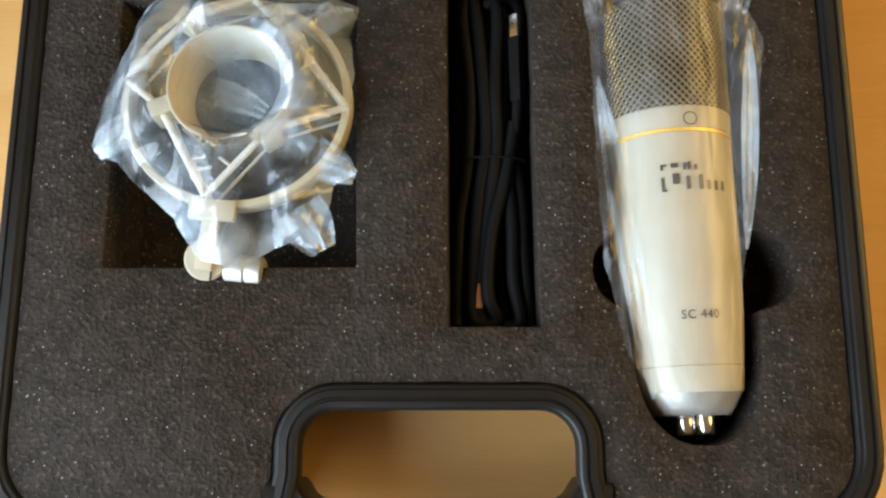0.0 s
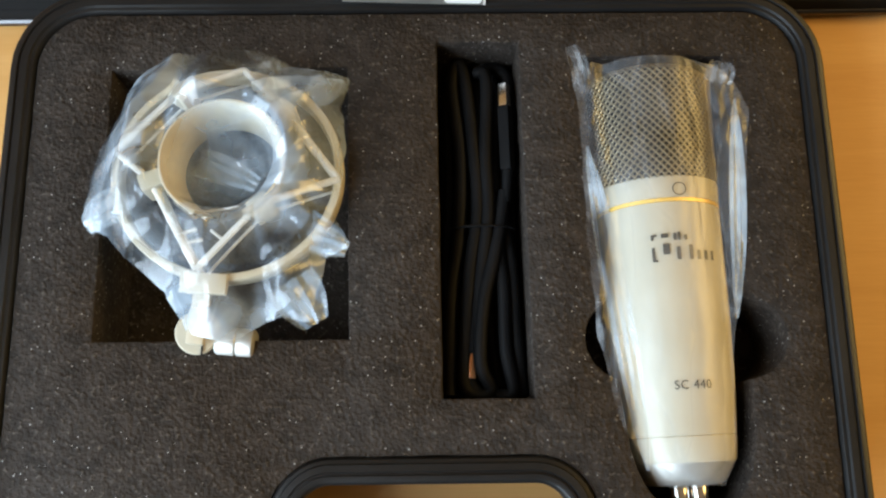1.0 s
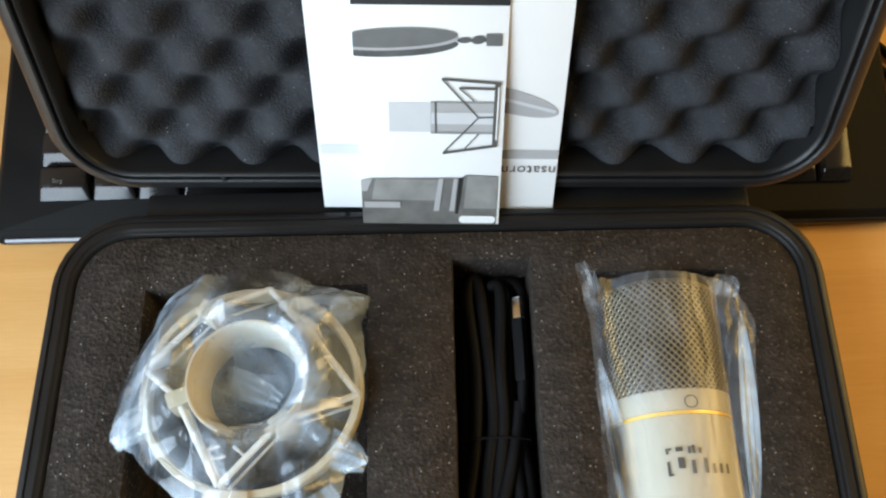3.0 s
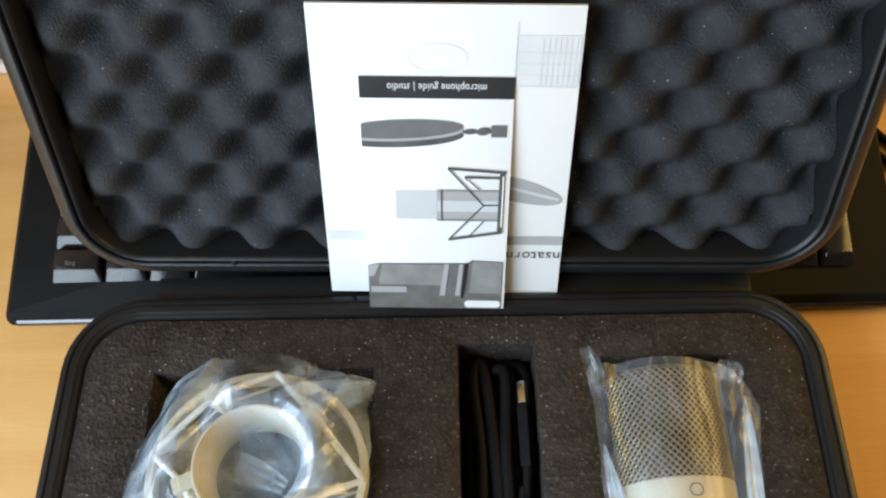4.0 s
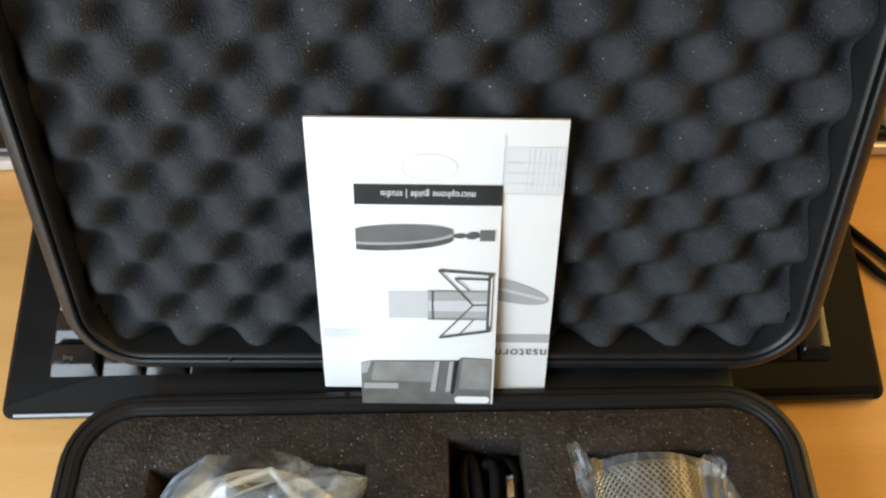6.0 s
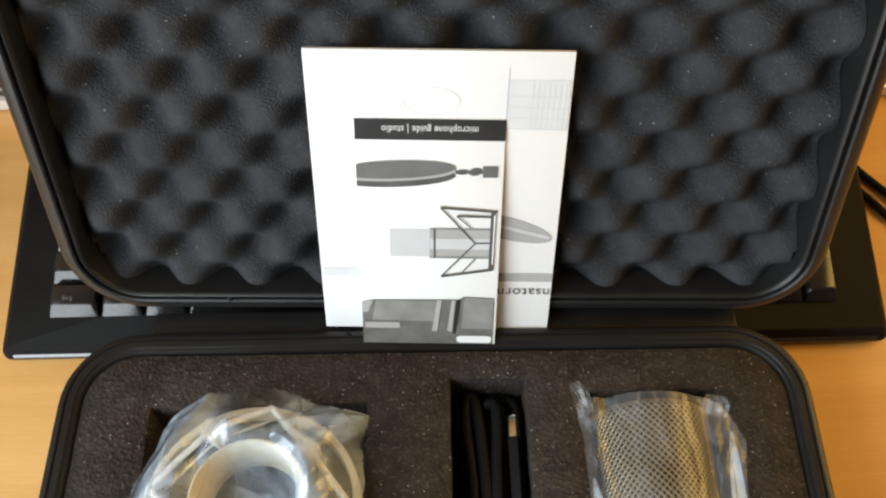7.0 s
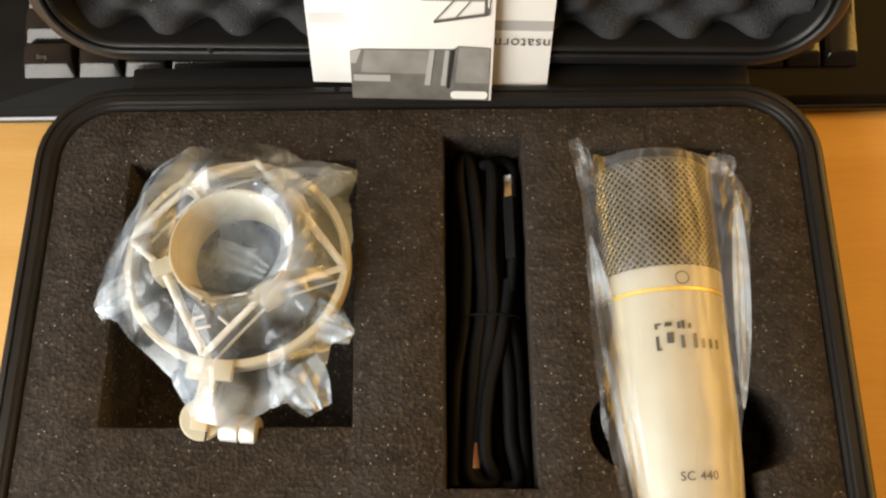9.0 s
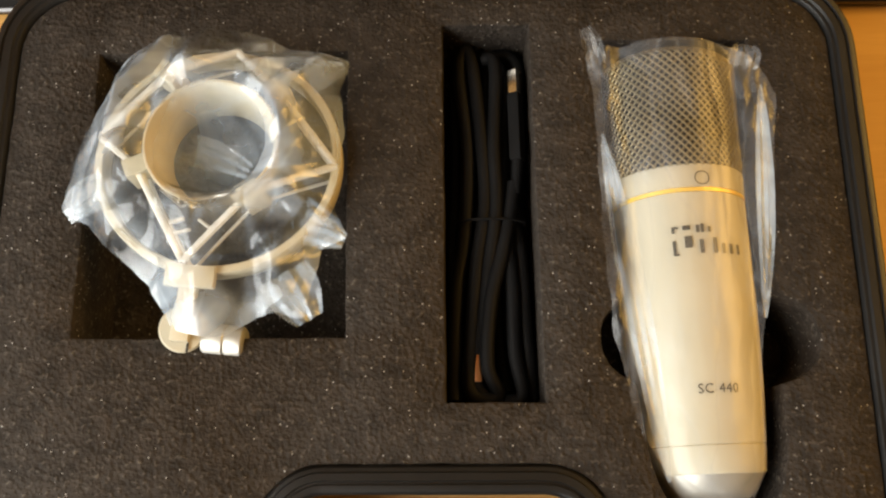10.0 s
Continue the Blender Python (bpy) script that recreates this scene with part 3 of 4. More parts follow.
bm = bmesh.new()
rows = []
NU, NV = 110, 150
for j in range(NV + 1):
    y = 0.1420 - 0.1780 * j / NV
    x0, x1 = lerp_table(MIC_BAG, y)
    row = []
    for i in range(NU + 1):
        u = i / NU
        e = noise.noise((y * 60, 3.1 if u < 0.5 else 8.7, 0)) * 0.0014
        x = x0 + (x1 - x0) * u + e * (1 - 2 * min(u, 1 - u))
        r = lerp_table(MIC_R, y)[0]
        d = abs(x - MBX(y))
        skin = r + 0.0013
        top = MZ + math.sqrt(max(0, skin * skin - d * d)) if d < skin else 0
        hang = FZ + 0.0008 + 0.0022 * (1 - min(1, abs(d - 0.026) / 0.01))
        z = max(hang, top)
        w = folds(x, y, 3, 4, 22, (0.017, 0.011, 0.0075, 0.0052))
        amp = 0.10 + 0.90 * min(1, max(0, (d - 0.019) / 0.006))
        z += amp * w - 0.0004
        row.append(bm.verts.new((x, y, z)))
    rows.append(row)
for a, b in zip(rows, rows[1:]):
    for i in range(NU):
        bm.faces.new((a[i], a[i + 1], b[i + 1], b[i]))
mic_bag = thing("plastic_bag", "wrinkled clear plastic bag wrapped round the microphone", "plastic bag")
film_part("film", bm, MIC_FILM, mic_bag)


def gathered(owner, base, tip, width, mat, name="gathered_corner", label="pleated corner of the bag"):
    """A gathered corner of film that stands up from the bag: pleats that run together."""
    base, tip = Vector(base), Vector(tip)
    d = (tip - base)
    side = d.cross(Vector((0, 0, 1))).normalized()
    b = bmesh.new()
    loops = []
    for j in range(13):
        q = j / 12
        w = width * (1 - 0.45 * q + 0.25 * math.sin(q * 3.1)) if name == "gathered_corner" else width * (0.12 + 1.1 * math.sin(math.pi * q) ** 0.7)
        loops.append([base + d * q + side * w * (i / 8 - 0.5) + Vector((0, 0, 0.0013 * math.sin(i * 2.3 + 2 * q) * (1 - 0.4 * q) + 0.0035 * math.sin(q * 2.6) + 0.001 * noise.noise((i * 0.9, q * 4, 3)))) for i in range(9)])
    loft(b, loops, False)
    film_part(name, b, mat, owner, label)


gathered(mic_bag, (0.0705, 0.1340, 0.0550), (0.0650, 0.1480, 0.0580), 0.0080, MIC_FILM)
gathered(mic_bag, (0.0715, 0.1050, 0.0520), (0.0885, -0.0300, 0.0515), 0.0085, CLEAR, "pleated_flank", "creased loose film along the microphone")
gathered(mic_bag, (0.1365, 0.1260, 0.0520), (0.1290, 0.0300, 0.0515), 0.0060, CLEAR, "pleated_flank", "creased loose film along the microphone")
gathered(mic_bag, (0.1290, 0.1330, 0.0545), (0.1310, 0.1425, 0.0535), 0.0120, MIC_FILM)

# ---- shock mount ----
mount = thing("shock_mount", "cream shock mount with elastic cords, in its foam cut-out", "shock mount")
RC = Vector((-0.0775, 0.0920))
bm = bmesh.new()
loops = []
for k in range(57):
    a = radians(-68 + 316 * k / 56)
    sec = []
    for r, z in ((0.0196, 0.0585), (0.0204, 0.0580), (0.0212, 0.0585), (0.0250, 0.0800), (0.0247, 0.0806), (0.0240, 0.0806), (0.0236, 0.0800)):
        sec.append((RC.x + r * math.cos(a), RC.y + r * math.sin(a), z - 0.06 * r * math.sin(a)))
    loops.append(sec)
loft(bm, loops, True, True, True)
part("inner_ring", bm, CREAM, mount, "cream cylinder that grips the microphone")
bm = bmesh.new()
OC = Vector((-0.0800, 0.0925))
loops = []
for r, z in ((0.0445, 0.050), (0.0445, 0.0585), (0.0450, 0.0592), (0.0476, 0.0592), (0.0481, 0.0585), (0.0481, 0.050), (0.0476, 0.0494), (0.0450, 0.0494), (0.0445, 0.050)):
    loops.append([(OC.x + r * math.cos(2 * math.pi * k / 80), OC.y + 0.96 * r * math.sin(2 * math.pi * k / 80), z) for k in range(80)])
loft(bm, loops)
part("outer_ring", bm, CREAM, mount, "flat cream outer hoop")
CLIPS = {"tl": (-0.0985, 0.1245), "tr": (-0.0560, 0.1165), "l": (-0.1080, 0.0860), "b": (-0.0642, 0.0755)}
for (cx, cy), turn in zip(CLIPS.values(), (-32, -38, 22, 35)):
    bm = bmesh.new()
    box(bm, -0.0046, -0.0036, 0.0, 0.0046, 0.0036, 0.0150, 0.0008)
    part("cord_clip", bm, CREAM, mount, m=pose(cx, cy, 0.0560, 0, 0, turn))
ANCH = {"w": (-0.1255, 0.1010), "s": (-0.0900, 0.0510), "e": (-0.0335, 0.0885), "n": (-0.0740, 0.1370)}
for a, b in (("tl", "w"), ("l", "w"), ("l", "s"), ("b", "s"), ("b", "e"), ("tr", "e"), ("tr", "n"), ("tl", "n")):
    for z0, z1, r in ((0.0690, 0.0615, 0.00150), (0.0560, 0.0470, 0.0007)):
        bm = bmesh.new()
        (x0, y0), (x1, y1) = CLIPS[a], ANCH[b]
        tube(bm, [(x0, y0, z0), (x0 * 0.5 + x1 * 0.5, y0 * 0.5 + y1 * 0.5, (z0 + z1) / 2 + 0.0004), (x1, y1, z1)], r, 8)
        part("elastic_cord", bm, CORD, mount)
# bracket and swivel
bm = bmesh.new()
box(bm, -0.0095, -0.0040, 0, 0.0095, 0.0045, 0.0045, 0.001)
part("bracket_plate", bm, CREAM, mount, m=pose(-0.0872, 0.0452, 0.0570, 0, 0, -4))
bm = bmesh.new()
box(bm, -0.0036, -0.0125, 0, 0.0036, 0.0125, 0.0035, 0.0008)
part("bracket_arm", bm, CREAM, mount, m=pose(-0.0888, 0.0335, 0.0560, 0, 0, -6))
bm = bmesh.new()
revolve(bm, [(-0.006, 0.0010), (-0.006, 0.0078), (-0.005, 0.0088), (0.004, 0.0088), (0.005, 0.0080), (0.0054, 0.001)], 36)
part("swivel_disc", bm, CREAM, mount, m=pose(-0.0908, 0.0270, 0.0500, 10, 6, 0))
bm = bmesh.new()
box(bm, -0.0004, -0.0088, 0, 0.0004, 0.0088, 0.0006, 0.0001)
part("swivel_slot", bm, DARK, mount, m=pose(-0.0872, 0.0262, 0.0552, 10, 6, -6))
bm = bmesh.new()
revolve(bm, [(0, 0.0010), (0, 0.0056), (0.0012, 0.0064), (0.0080, 0.0064), (0.0086, 0.0058), (0.0094, 0.0064), (0.0150, 0.0062), (0.0160, 0.0050), (0.0160, 0.0008)], 28, "x")
part("thread_collar", bm, SATIN, mount, m=pose(-0.0835, 0.0235, 0.0480, 0, 0, -6))
# bent wire springs between the clips
for name, pts in (("wire_spring", [(-0.1075, 0.0845, 0.0640), (-0.0976, 0.0662, 0.0615), (-0.0970, 0.0658, 0.0615), (-0.0907, 0.0676, 0.0615)]),
                  ("wire_spring", [(-0.1050, 0.0835, 0.0620), (-0.0953, 0.0627, 0.0600), (-0.0947, 0.0623, 0.0600), (-0.0884, 0.0636, 0.0600)]),
                  ("wire_spring", [(-0.0853, 0.0676, 0.0600), (-0.0820, 0.0650, 0.0600), (-0.0792, 0.0627, 0.0600)]),
                  ("wire_loop", [(-0.1000, 0.0790, 0.0630), (-0.0935, 0.0738, 0.0625), (-0.0915, 0.0722, 0.0625), (-0.0897, 0.0735, 0.0628), (-0.0915, 0.0750, 0.0632), (-0.0930, 0.0736, 0.0636)]),
                  ("wire_loop", [(-0.0731, 0.0764, 0.0640), (-0.0850, 0.0748, 0.0630), (-0.0878, 0.0745, 0.0628), (-0.0884, 0.0724, 0.0628), (-0.0862, 0.0718, 0.0630), (-0.0856, 0.0738, 0.0634)])):
    bm = bmesh.new()
    tube(bm, smooth_path(pts, 6), 0.00075, 8)
    part(name, bm, CORD if name == "wire_spring" else CHROME, mount)

# ---- clear bag round the shock mount ----
BAG = [(0, 0.0480), (12, 0.0500), (29, 0.0530), (38, 0.0640), (48, 0.0560), (60, 0.0535), (75, 0.0530), (90, 0.0535), (110, 0.0550), (128, 0.0560), (140, 0.0555), (152, 0.0530), (172, 0.0545), (190, 0.0575), (202, 0.0620), (212, 0.0540), (230, 0.0530), (245, 0.0560), (258, 0.0680), (268, 0.0710), (276, 0.0700), (285, 0.0650), (292, 0.0665), (299, 0.0740), (306, 0.0640), (318, 0.0560), (327, 0.0610), (334, 0.0500), (346, 0.0490), (360, 0.0480)]
bm = bmesh.new()
BC = (-0.0795, 0.0930)
NA, NR = 280, 96
rows = []
for j in range(NR + 1):
    t = j / NR
    row = []
    for i in range(NA):
        deg = 360 * i / NA
        R = next(r0 + (r1 - r0) * (deg - a0) / (a1 - a0) for (a0, r0), (a1, r1) in zip(BAG, BAG[1:]) if a0 <= deg <= a1)
        a = radians(deg)
        R *= 1 + 0.03 * noise.noise((math.cos(a) * 5, math.sin(a) * 5, 2))
        r = R * t
        x, y = BC[0] + r * math.cos(a), BC[1] + r * math.sin(a)
        if r < 0.022:
            z = 0.053 + 0.029 * (r / 0.022) ** 2
        elif r < 0.028:
            z = 0.0825
        else:
            z = 0.0825 - 0.021 * ((r - 0.028) / max(0.004, R - 0.028)) ** 1.3
        if deg > 225 and deg < 330 and r > 0.045:
            z -= 0.004
        w = folds(x, y, 8, 40, 75, (0.046, 0.031, 0.021, 0.0125)) + 0.3 * folds(x, y, 21, 70, 60, (0.0085,))
        dip = folds(x, y, 5, 20, 80, (0.024, 0.015, 0.010))
        z += w * min(1, max(0.0, (r - 0.016) / 0.012)) + 1.6 * dip * max(0.0, 1 - r / 0.020) - 0.005
        row.append(bm.verts.new((x, y, z)))
    rows.append(row)
for a, b in zip(rows[1:], rows[2:]):
    for i in range(NA):
        k = (i + 1) % NA
        bm.faces.new((a[i], a[k], b[k], b[i]))
for v in rows[0]:
    bm.verts.remove(v)
bm.faces.new(rows[1])
bag = thing("plastic_bag", "crumpled clear plastic bag over the shock mount", "plastic bag")
film_part("film", bm, CLEAR, bag)
gathered(bag, (-0.0530, 0.0470, 0.0570), (-0.0420, 0.0290, 0.0560), 0.0200, CLEAR)
gathered(bag, (-0.0440, 0.0640, 0.0590), (-0.0300, 0.0590, 0.0565), 0.0120, CLEAR)
gathered(bag, (-0.1200, 0.0800, 0.0640), (-0.1360, 0.0690, 0.0580), 0.0140, CLEAR)
gathered(bag, (-0.0925, 0.0975, 0.0590), (-0.0660, 0.0845, 0.0640), 0.0120, CLEAR)
gathered(bag, (-0.0450, 0.1230, 0.0620), (-0.0310, 0.1310, 0.0570), 0.0100, CLEAR)

# ---- USB cable in its slot ----
cable = thing("usb_cable", "black coiled USB cable folded lengthwise in the foam slot", "cable")
A = [(0.0118, 0.002, 0.031), (0.0131, 0.045, 0.033), (0.0165, 0.068, 0.034), (0.0181, 0.105, 0.035), (0.0147, 0.140, 0.034)]
B = [(0.0206, 0.142, 0.035), (0.0240, 0.105, 0.037), (0.0248, 0.080, 0.037), (0.0211, 0.055, 0.036), (0.0185, 0.020, 0.035), (0.0180, 0.006, 0.034)]
C = [(0.0300, 0.143, 0.036), (0.0288, 0.105, 0.038), (0.0293, 0.080, 0.038), (0.0250, 0.047, 0.036), (0.0225, 0.020, 0.034), (0.0215, 0.006, 0.033)]
D = [(0.0290, 0.004, 0.034), (0.0247, 0.015, 0.038), (0.0265, 0.040, 0.0385), (0.0315, 0.060, 0.038), (0.0345, 0.075, 0.037), (0.0368, 0.090, 0.037)]
F = [(0.0385, 0.003, 0.033), (0.0357, 0.020, 0.035), (0.0352, 0.047, 0.036), (0.0330, 0.075, 0.034), (0.0335, 0.110, 0.031), (0.0350, 0.140, 0.030)]
G = [(0.0425, 0.002, 0.030), (0.0402, 0.030, 0.033), (0.0390, 0.058, 0.033), (0.0360, 0.085, 0.031), (0.0400, 0.120, 0.030), (0.0405, 0.145, 0.029)]
top_loop = lambda x, z: [(x, 0.1518, z)]
foot_loop = lambda x, z: [(x, 0.0022, z)]
runs = [A + top_loop(0.0172, 0.034) + B + foot_loop(0.0230, 0.033) + D, [(0.0255, 0.148, 0.033)] + C + foot_loop(0.0300, 0.031) + F, G + top_loop(0.0330, 0.029) + [(0.0270, 0.144, 0.028), (0.0262, 0.100, 0.029), (0.0290, 0.040, 0.027), (0.0330, 0.006, 0.026)]]
for run in runs:
    bm = bmesh.new()
    tube(bm, smooth_path(run, 7), 0.0029, 10)
    part("cord", bm, RUBBER, cable)
for lift, wob in ((0.0240, 0.0010), (0.0185, -0.0012)):
    pts = []
    for k in range(6):
        x = 0.0125 + 0.0054 * k
        leg = [(x, 0.147, lift), (x + wob, 0.100, lift + 0.001), (x - wob, 0.050, lift), (x + wob, 0.006, lift - 0.001)]
        pts += leg[::-1] if k % 2 else leg
    bm = bmesh.new()
    tube(bm, smooth_path(pts, 6), 0.0027, 8)
    part("cord", bm, RUBBER, cable)
bm = bmesh.new()
tube(bm, [(0.0270 + 0.0140 * math.cos(q), 0.0735, 0.0335 + 0.0072 * math.sin(q)) for q in (2 * math.pi * k / 28 for k in range(28))], 0.0006, 6, False, True)
part("wire_tie", bm, RUBBER, cable)


def plug(metal, m):
    ob = part("plug", (lambda b: (box(b, -0.0038, -0.030, -0.0035, 0.0038, 0.0, 0.0035, 0.0012), b)[1])(bmesh.new()), RUBBER, cable, m=m)
    b = bmesh.new()
    box(b, -0.0032, 0.0, -0.0026, 0.0032, 0.0105, 0.0026, 0.0003)
    part("metal_shell", b, metal, ob)
    b = bmesh.new()
    tube(b, [(0, -0.029, 0), (0, -0.044, -0.002)], lambda t: 0.0033 - 0.0008 * t, 10)
    part("strain_relief", b, RUBBER, ob)


plug(CHROME, pose(0.0380, 0.1290, 0.0385, 0, 60, 1) @ Matrix.Diagonal((0.75, 1, 0.75, 1)))
plug(COPPER, pose(0.0212, 0.0190, 0.0335, 0, 84, 178) @ Matrix.Diagonal((1, 1, 0.55, 1)))

# ---- booklets ----
LEAN_B = math.degrees(math.atan2(0.056, 0.135))
BOOK = pose(0.0015, 0.1813, 0.0545, 90 - LEAN_B, 0, -0.9) @ pose(0, -0.0022, 0, 0, 0, -1.1)


def paper_block(x0, y0, x1, y1, z0, z1):
    b = bmesh.new()
    box(b, x0, y0, z0, x1, y1, z1, 0.0003)
    return b


book = thing("instruction_booklet", "white printed instruction booklet leaning against the lid foam", "booklet", BOOK)
part("booklet_block", paper_block(-0.0540, 0, 0.0540, 0.1468, -0.0018, 0.0), PAPER, book)
guide = thing("microphone_guide", "narrow white folded guide leaning on the larger booklet", "leaflet", pose(-0.0021, 0.1712, 0.0550, 90 - 27.0, 0, -0.9) @ pose(0, 0, 0, 0, 0, -1.1) @ Matrix.Diagonal((1.0, 0.938, 1.0, 1.0)))
GW, GH = 0.0315, 0.1262
part("paper_fold", paper_block(-GW, 0, GW, GH, -0.0012, 0.0), PAPER, guide)


def print_on(owner, name, mat, shapes, z=0.00035, label=""):
    b = bmesh.new()
    for k, s in enumerate(shapes):
        flat(b, s, z + 0.00002 * k)
    return part(name, b, mat, owner, label, smooth=False)


def rot_text(owner, words, size, x, y, mat, z=0.0007, space=1.0, tall=1.0):
    b = text_bm(words, size, space=space)
    for v in b.verts:
        v.co = (x - v.co.x, y - v.co.y * tall, z)
    part("writing", b, mat, owner, "printed words standing upside down", smooth=False)


def stroke(x0, y0, x1, y1, w):
    d = Vector((x1 - x0, y1 - y0)).normalized() * w / 2
    return [(x0 + d.y, y0 - d.x), (x1 + d.y, y1 - d.x), (x1 - d.y, y1 + d.x), (x0 - d.y, y0 + d.x)]


def rect(x0, y0, x1, y1):
    return [(x0, y0), (x1, y0), (x1, y1), (x0, y1)]


def ellipse(cx, cy, a, b, turn=0, lo=-9, hi=9, n=44):
    """An ellipse, cut off at x = lo and x = hi."""
    c, s = math.cos(radians(turn)), math.sin(radians(turn))
    pts = [(cx + a * math.cos(q) * c - b * math.sin(q) * s, cy + a * math.cos(q) * s + b * math.sin(q) * c) for q in (2 * math.pi * i / n for i in range(n))]
    keep = []
    for p in pts:
        p = (min(max(p[0], lo), hi), p[1])
        keep.append(p)
    return keep


def loop_line(owner, name, mat, pts, w, z=0.0004):
    b = bmesh.new()
    loft(b, [at_z(pts, z), at_z(inset(pts, w), z)])
    part(name, b, mat, owner, smooth=False)


Z1, Z2, Z3 = 0.0003, 0.0005, 0.0007
print_on(guide, "title_band", BLACK_INK, [rect(-GW, GH - 0.0106, GW, GH - 0.0003)], Z1, "black title band")
rot_text(guide, "microphone guide | studio", 0.0036, 0.0, GH - 0.0036, PAPER, Z2, 1.05, 1.4)
# picture of a round pop screen on a jointed stem
print_on(guide, "printed_screen_rim", MID_INK, [ellipse(-0.0150, 0.0966, 0.0262, 0.0050, 3, -GW)], Z1)
print_on(guide, "printed_screen_edge", PALE_INK, [ellipse(-0.0150, 0.0992, 0.0262, 0.0044, 3, -GW)], Z2)
print_on(guide, "printed_screen", GREY_INK, [ellipse(-0.0150, 0.1008, 0.0258, 0.0046, 3, -GW)], Z3)
print_on(guide, "printed_stem", MID_INK, [ellipse(0.0140, 0.0998, 0.0030, 0.0014, 4), ellipse(0.0195, 0.1000, 0.0030, 0.0020, 12), rect(0.0108, 0.0990, 0.0228, 0.1004)], Z1)
print_on(guide, "printed_ferrule", GREY_INK, [rect(0.0226, 0.0972, 0.0290, 0.1030)], Z2)
# picture of a microphone held sideways in an open frame
print_on(guide, "printed_head", FAINT_INK, [rect(-0.0178, 0.0536, 0.0000, 0.0690)], Z1)
print_on(guide, "printed_barrel", PALE_INK, [rect(0.0000, 0.0528, 0.0274, 0.0698)], Z1)
print_on(guide, "printed_barrel_shade", BODY_LIGHT, [rect(0.0000, 0.0528, 0.0274, 0.0540), rect(0.0000, 0.0689, 0.0274, 0.0698)], Z2)
print_on(guide, "printed_barrel_gleam", FAINT_INK, [rect(0.0003, 0.0580, 0.0272, 0.0640)], Z2)
print_on(guide, "printed_hoop", MID_INK, [stroke(0.0022, 0.0530, 0.0020, 0.0696, 0.0007)], Z3)
print_on(guide, "printed_frame", PRINT, [stroke(*q) for q in ((0.0047, 0.0812, 0.0296, 0.0792, 0.0014), (0.0052, 0.0806, 0.0204, 0.0616, 0.0007), (0.0204, 0.0616, 0.0053, 0.0424, 0.0007), (0.0053, 0.0424, 0.0284, 0.0466, 0.0014), (0.0120, 0.0768, 0.0271, 0.0764, 0.0012), (0.0120, 0.0766, 0.0185, 0.0702, 0.0006), (0.0207, 0.0530, 0.0149, 0.0450, 0.0006), (0.0204, 0.0617, 0.0274, 0.0620, 0.0008), (0.0280, 0.0800, 0.0278, 0.0462, 0.0022))], Z3)
print_on(guide, "printed_post", PAPER, [stroke(0.0286, 0.0776, 0.0284, 0.0500, 0.0006)], 0.0010)
# picture of a dark microphone body at the foot
print_on(guide, "printed_body", BODY_INK, [[(-GW, 0.0002), (GW - 0.0012, 0.0002), (GW - 0.0012, 0.0292), (0.0160, 0.0300), (0.0140, 0.0282), (-0.0268, 0.0276), (-GW, 0.0262)]], Z1)
print_on(guide, "printed_body_light", BODY_LIGHT, [[(-0.0270, 0.0150), (0.0020, 0.0146), (0.0040, 0.0270), (-0.0250, 0.0272)], [(0.0150, 0.0100), (0.0300, 0.0100), (0.0300, 0.0290), (0.0165, 0.0296)]], Z2)
for ring in ([(0.0012, 0.0085), (0.0038, 0.0085), (0.0058, 0.0278), (0.0036, 0.0278)], [(0.0085, 0.0085), (0.0108, 0.0085), (0.0122, 0.0278), (0.0104, 0.0278)], [(-GW, 0.0200), (-0.0290, 0.0200), (-0.0262, 0.0276), (-GW, 0.0262)]):
    print_on(guide, "printed_ring", PALE_INK, [ring], Z3)
print_on(guide, "printed_groove", BLACK_INK, [[(0.0112, 0.0070), (0.0124, 0.0070), (0.0146, 0.0282), (0.0128, 0.0282)]], Z3)
print_on(guide, "printed_stripe", PALE_INK, [rect(-0.0305, 0.0102, -0.0140, 0.0138)], Z3)
print_on(guide, "printed_badge", PAPER, [rrect(0.0130, 0.0012, 0.0298, 0.0056, 0.0020, 6)], Z3)
# faint prints on the larger booklet
print_on(book, "printed_shadow", PALE_INK, [ellipse(0.0283, 0.0618, 0.0245, 0.0062, -16, 0.020)], Z1)
print_on(book, "printed_gleam", FAINT_INK, [stroke(0.0285, 0.0622, 0.0505, 0.0560, 0.0016)], Z2)
print_on(book, "printed_bar", PALE_INK, [rect(0.0200, 0.0302, 0.0538, 0.0352)], Z1)
print_on(book, "printed_smudge", WISP_INK, [rect(-0.0530, 0.0322, -0.0330, 0.0372)], Z1)
rot_text(book, "nsatorm", 0.0076, 0.0398, 0.0262, PRINT, Z2, 1.08)
loop_line(book, "printed_circle", WISP_INK, ellipse(-0.0030, 0.1245, 0.0118, 0.0064), 0.0003)
loop_line(book, "printed_dot", WISP_INK, ellipse(-0.0030, 0.1245, 0.0055, 0.0034), 0.0002)
print_on(book, "printed_table", WISP_INK, [rect(0.0280, 0.1120, 0.0532, 0.1345)], Z1)
for x0, y0, x1, y1, w in [(0.0380 + 0.0022 * k, 0.1125, 0.0384 + 0.0022 * k, 0.1335, 0.0002) for k in range(7)] + [(0.0290, 0.1125 + 0.0050 * k, 0.0530, 0.1120 + 0.0050 * k, 0.0002) for k in range(4)] + [(0.0279, 0.1120, 0.0281, 0.1400, 0.0003)]:
    print_on(book, "printed_rule", FAINT_INK, [stroke(x0, y0, x1, y1, w)], Z2)

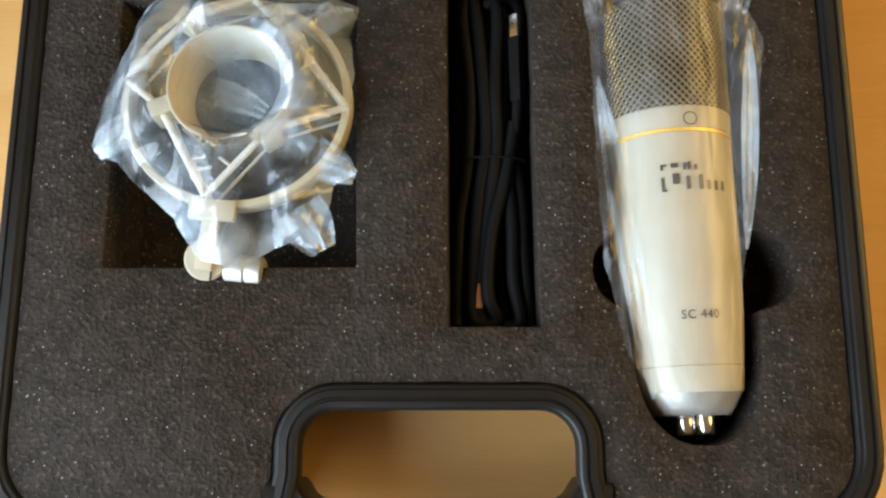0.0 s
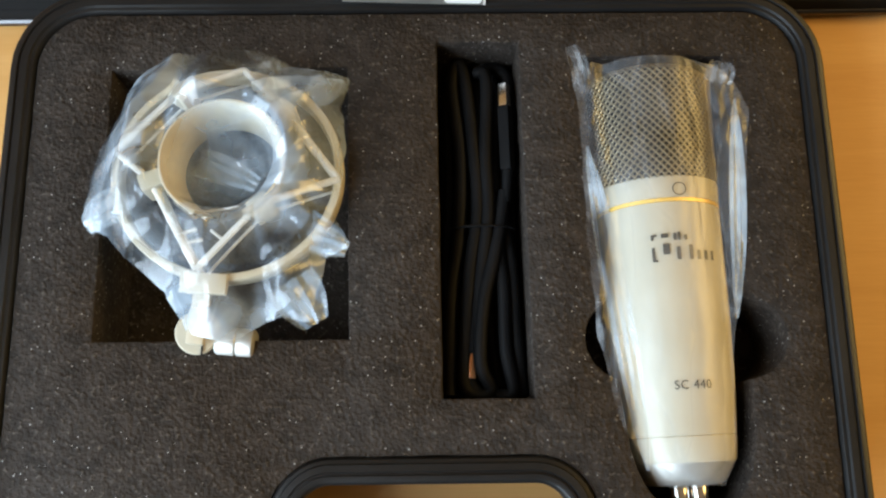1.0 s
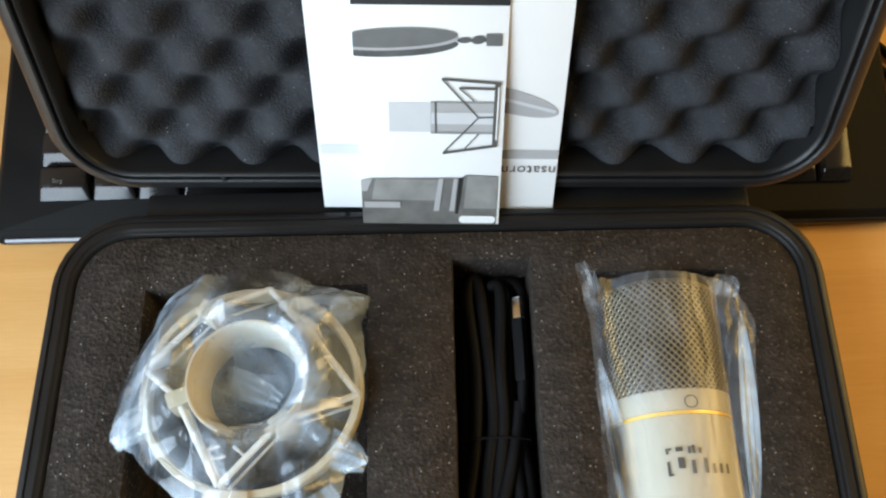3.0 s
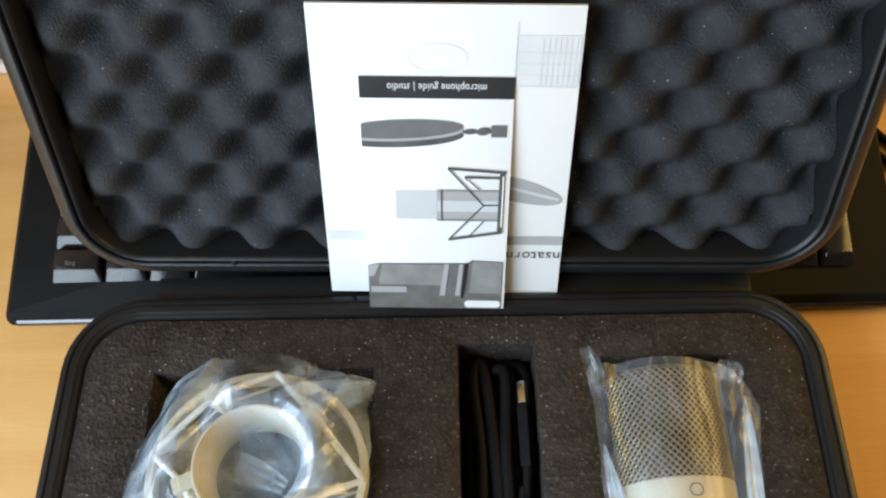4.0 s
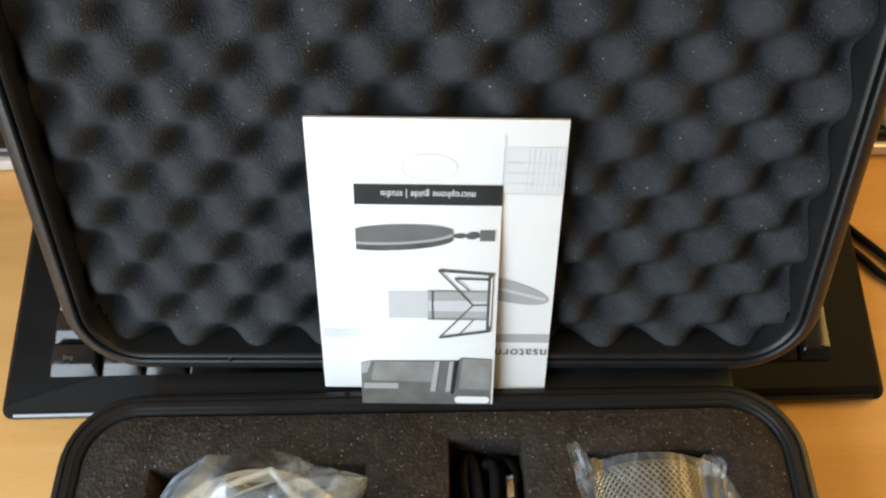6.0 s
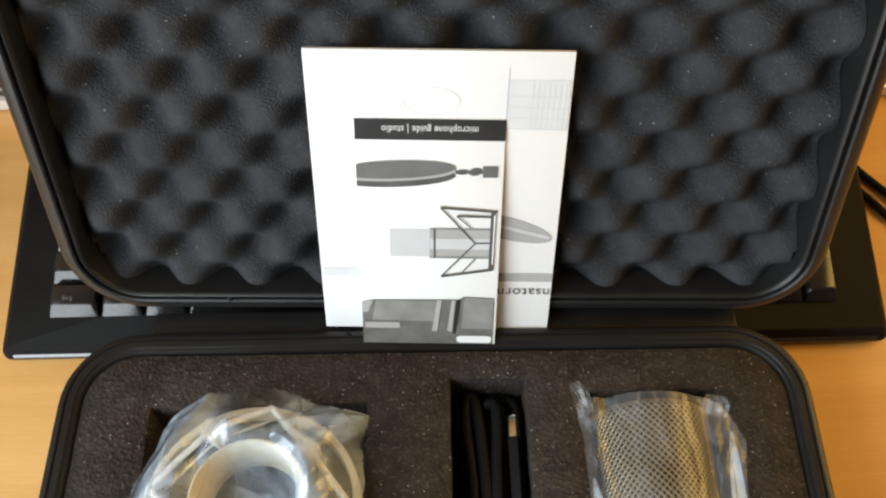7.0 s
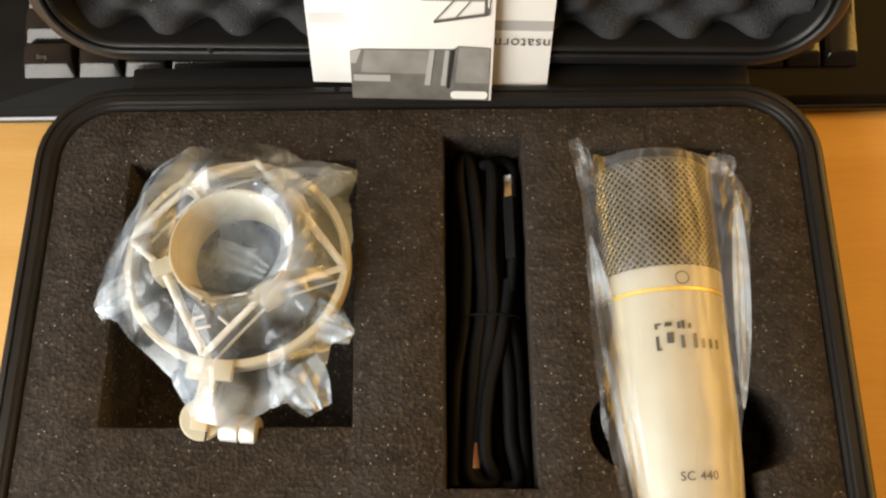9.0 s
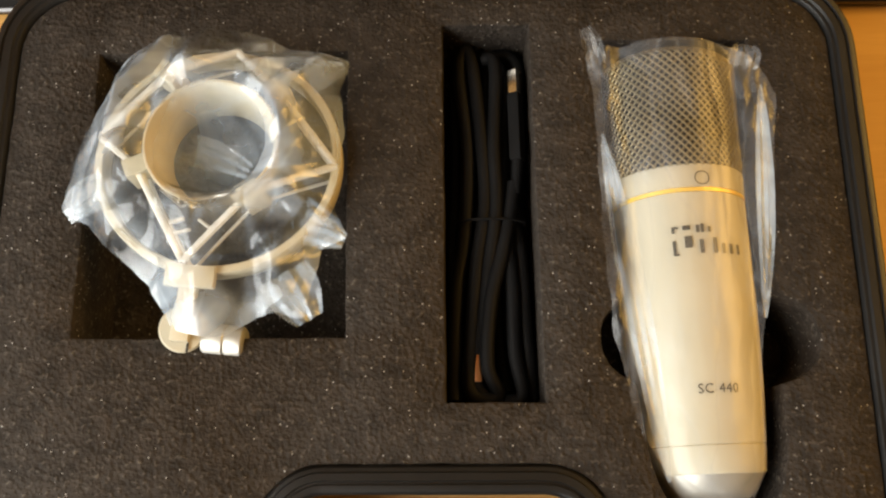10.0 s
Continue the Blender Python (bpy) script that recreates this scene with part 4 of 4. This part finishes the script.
# ---- keyboard behind the case ----
KB = pose(0.0055, 0.1885, 0.0105, 10.5, 0, 0.4)
board = thing("keyboard", "black desktop keyboard half hidden under the open lid", "keyboard", KB)
kb_out = rrect(-0.2405, 0.0, 0.2405, 0.158, 0.006, 5)
bm = bmesh.new()
loft(bm, [at_z(inset(kb_out, d), z) for d, z in ((0.004, -0.0105), (0.001, -0.0095), (0.0, -0.0070), (0.0006, -0.0052), (0.0042, -0.0010), (0.0060, 0.0))], True, True, True)
for v in bm.verts:
    if v.co.z < -0.006:
        v.co.z -= 0.1853 * max(0, v.co.y - 0.004) * 0.95
part("chassis", bm, BOARD, board)
bm = bmesh.new()
tube(bm, [(-0.2330, 0.0022, -0.0062), (0.2330, 0.0022, -0.0062)], 0.0026, 12)
part("front_strip", bm, TRIM, board, "thin polished strip along the front edge")
U, KX, KY = 0.0190, -0.2145, 0.0200
key_meshes = {}


def key_mesh(w, d):
    if (w, d) not in key_meshes:
        b2 = bmesh.new()
        base = rrect(0.0007, 0.0007, w * U - 0.0007, d * U - 0.0007, 0.0012, 3)
        top = rrect(0.0024, 0.0056, w * U - 0.0024, d * U - 0.0016, 0.0018, 3)
        loft(b2, [at_z(base, -0.001), at_z(base, 0.0012), at_z(top, 0.0058), at_z(inset(top, 0.0008), 0.0061)], True, False, True)
        key_meshes[w, d] = mesh_of("key", b2, KEYCAP)
    return key_meshes[w, d]


LAYOUT = [[1.5, 1.25, 1.25, 6.25, 1.25, 1.25, 1, 1.25, -0.25, 1, 1, 1, -0.25, 2, 1, (1, 2)],
          [1.25] + [1] * 11 + [2.75, -0.25, -1, 1, -1, -0.25, 1, 1, 1, -1],
          [1.75] + [1] * 11 + [2.25, -0.25, -3, -0.25, 1, 1, 1, (1, 2)],
          [1.5] + [1] * 12 + [1.5, -0.25, 1, 1, 1, -0.25, 1, 1, 1, -1],
          [1] * 13 + [2, -0.25, 1, 1, 1, -0.25, 1, 1, 1, 1],
          [1, -1, 1, 1, 1, 1, -0.5, 1, 1, 1, 1, -0.5, 1, 1, 1, 1, -0.25, 1, 1, 1]]
first_key = None
for j, line in enumerate(LAYOUT):
    kx = 0.0
    for k in line:
        w, d = k if isinstance(k, tuple) else (abs(k), 1)
        if isinstance(k, tuple) or k > 0:
            ob = new("key", key_mesh(w, d))
            ob.parent = board
            ob.matrix_local = pose(KX + kx * U, KY + j * U, 0.0006)
            first_key = first_key or ob
        kx += w
b = text_bm("Strg", 0.0034)
for v in b.verts:
    v.co = (v.co.x + 0.0115, v.co.y + 0.0090, 0.0064)
part("key_legend", b, GREY_INK, first_key, "small pale letters on the key", smooth=False)
lead = thing("keyboard_lead", "black keyboard cable curling over the desk", "cable")
bm = bmesh.new()
tube(bm, smooth_path([(0.16, 0.372, 0.0026), (0.215, 0.335, 0.0026), (0.254, 0.288, 0.0026), (0.272, 0.266, 0.0026), (0.310, 0.245, 0.0026), (0.372, 0.262, 0.0026), (0.40, 0.33, 0.0026), (0.37, 0.352, 0.0026)], 8), 0.0024, 10)
part("lead_strand", bm, RUBBER, lead)
bm = bmesh.new()
tube(bm, smooth_path([(0.17, 0.382, 0.0026), (0.226, 0.342, 0.0026), (0.262, 0.296, 0.0026), (0.284, 0.272, 0.0026), (0.318, 0.256, 0.0026), (0.362, 0.270, 0.0026), (0.388, 0.325, 0.0026)], 8), 0.0024, 10)
part("lead_strand", bm, RUBBER, lead)

# ---- monitor foot at the back of the desk ----
foot = thing("monitor_foot", "wide glossy black monitor foot, a painted reflection along its front edge", "monitor stand")
bm = bmesh.new()
fo2 = rrect(-0.44, 0.366, 0.46, 0.56, 0.012, 5)
loft(bm, [at_z(inset(fo2, d), z) for d, z in ((0.001, 0.0), (0.0, 0.001), (0.0, 0.014), (0.002, 0.0165), (0.004, 0.017))], True, True, True)
part("foot_plate", bm, KEYCAP, foot)
# pale strip: the window's reflection in the bevelled front edge, put into the colour
bm = bmesh.new()
box(bm, -0.445, 0.3615, 0.0015, 0.445, 0.3668, 0.0105, 0.0015)
part("front_strip", bm, SILVER, foot, "pale strip for the reflection in the front edge")
# plain slanted silver bar, a stand-in for an unidentified fitting
bm = bmesh.new()
box(bm, -0.004, 0.0, 0.0, 0.004, 0.09, 0.006, 0.001)
part("slanted_bar", bm, SILVER, foot, m=pose(0.292, 0.372, 0.0168, 0, 0, -20))
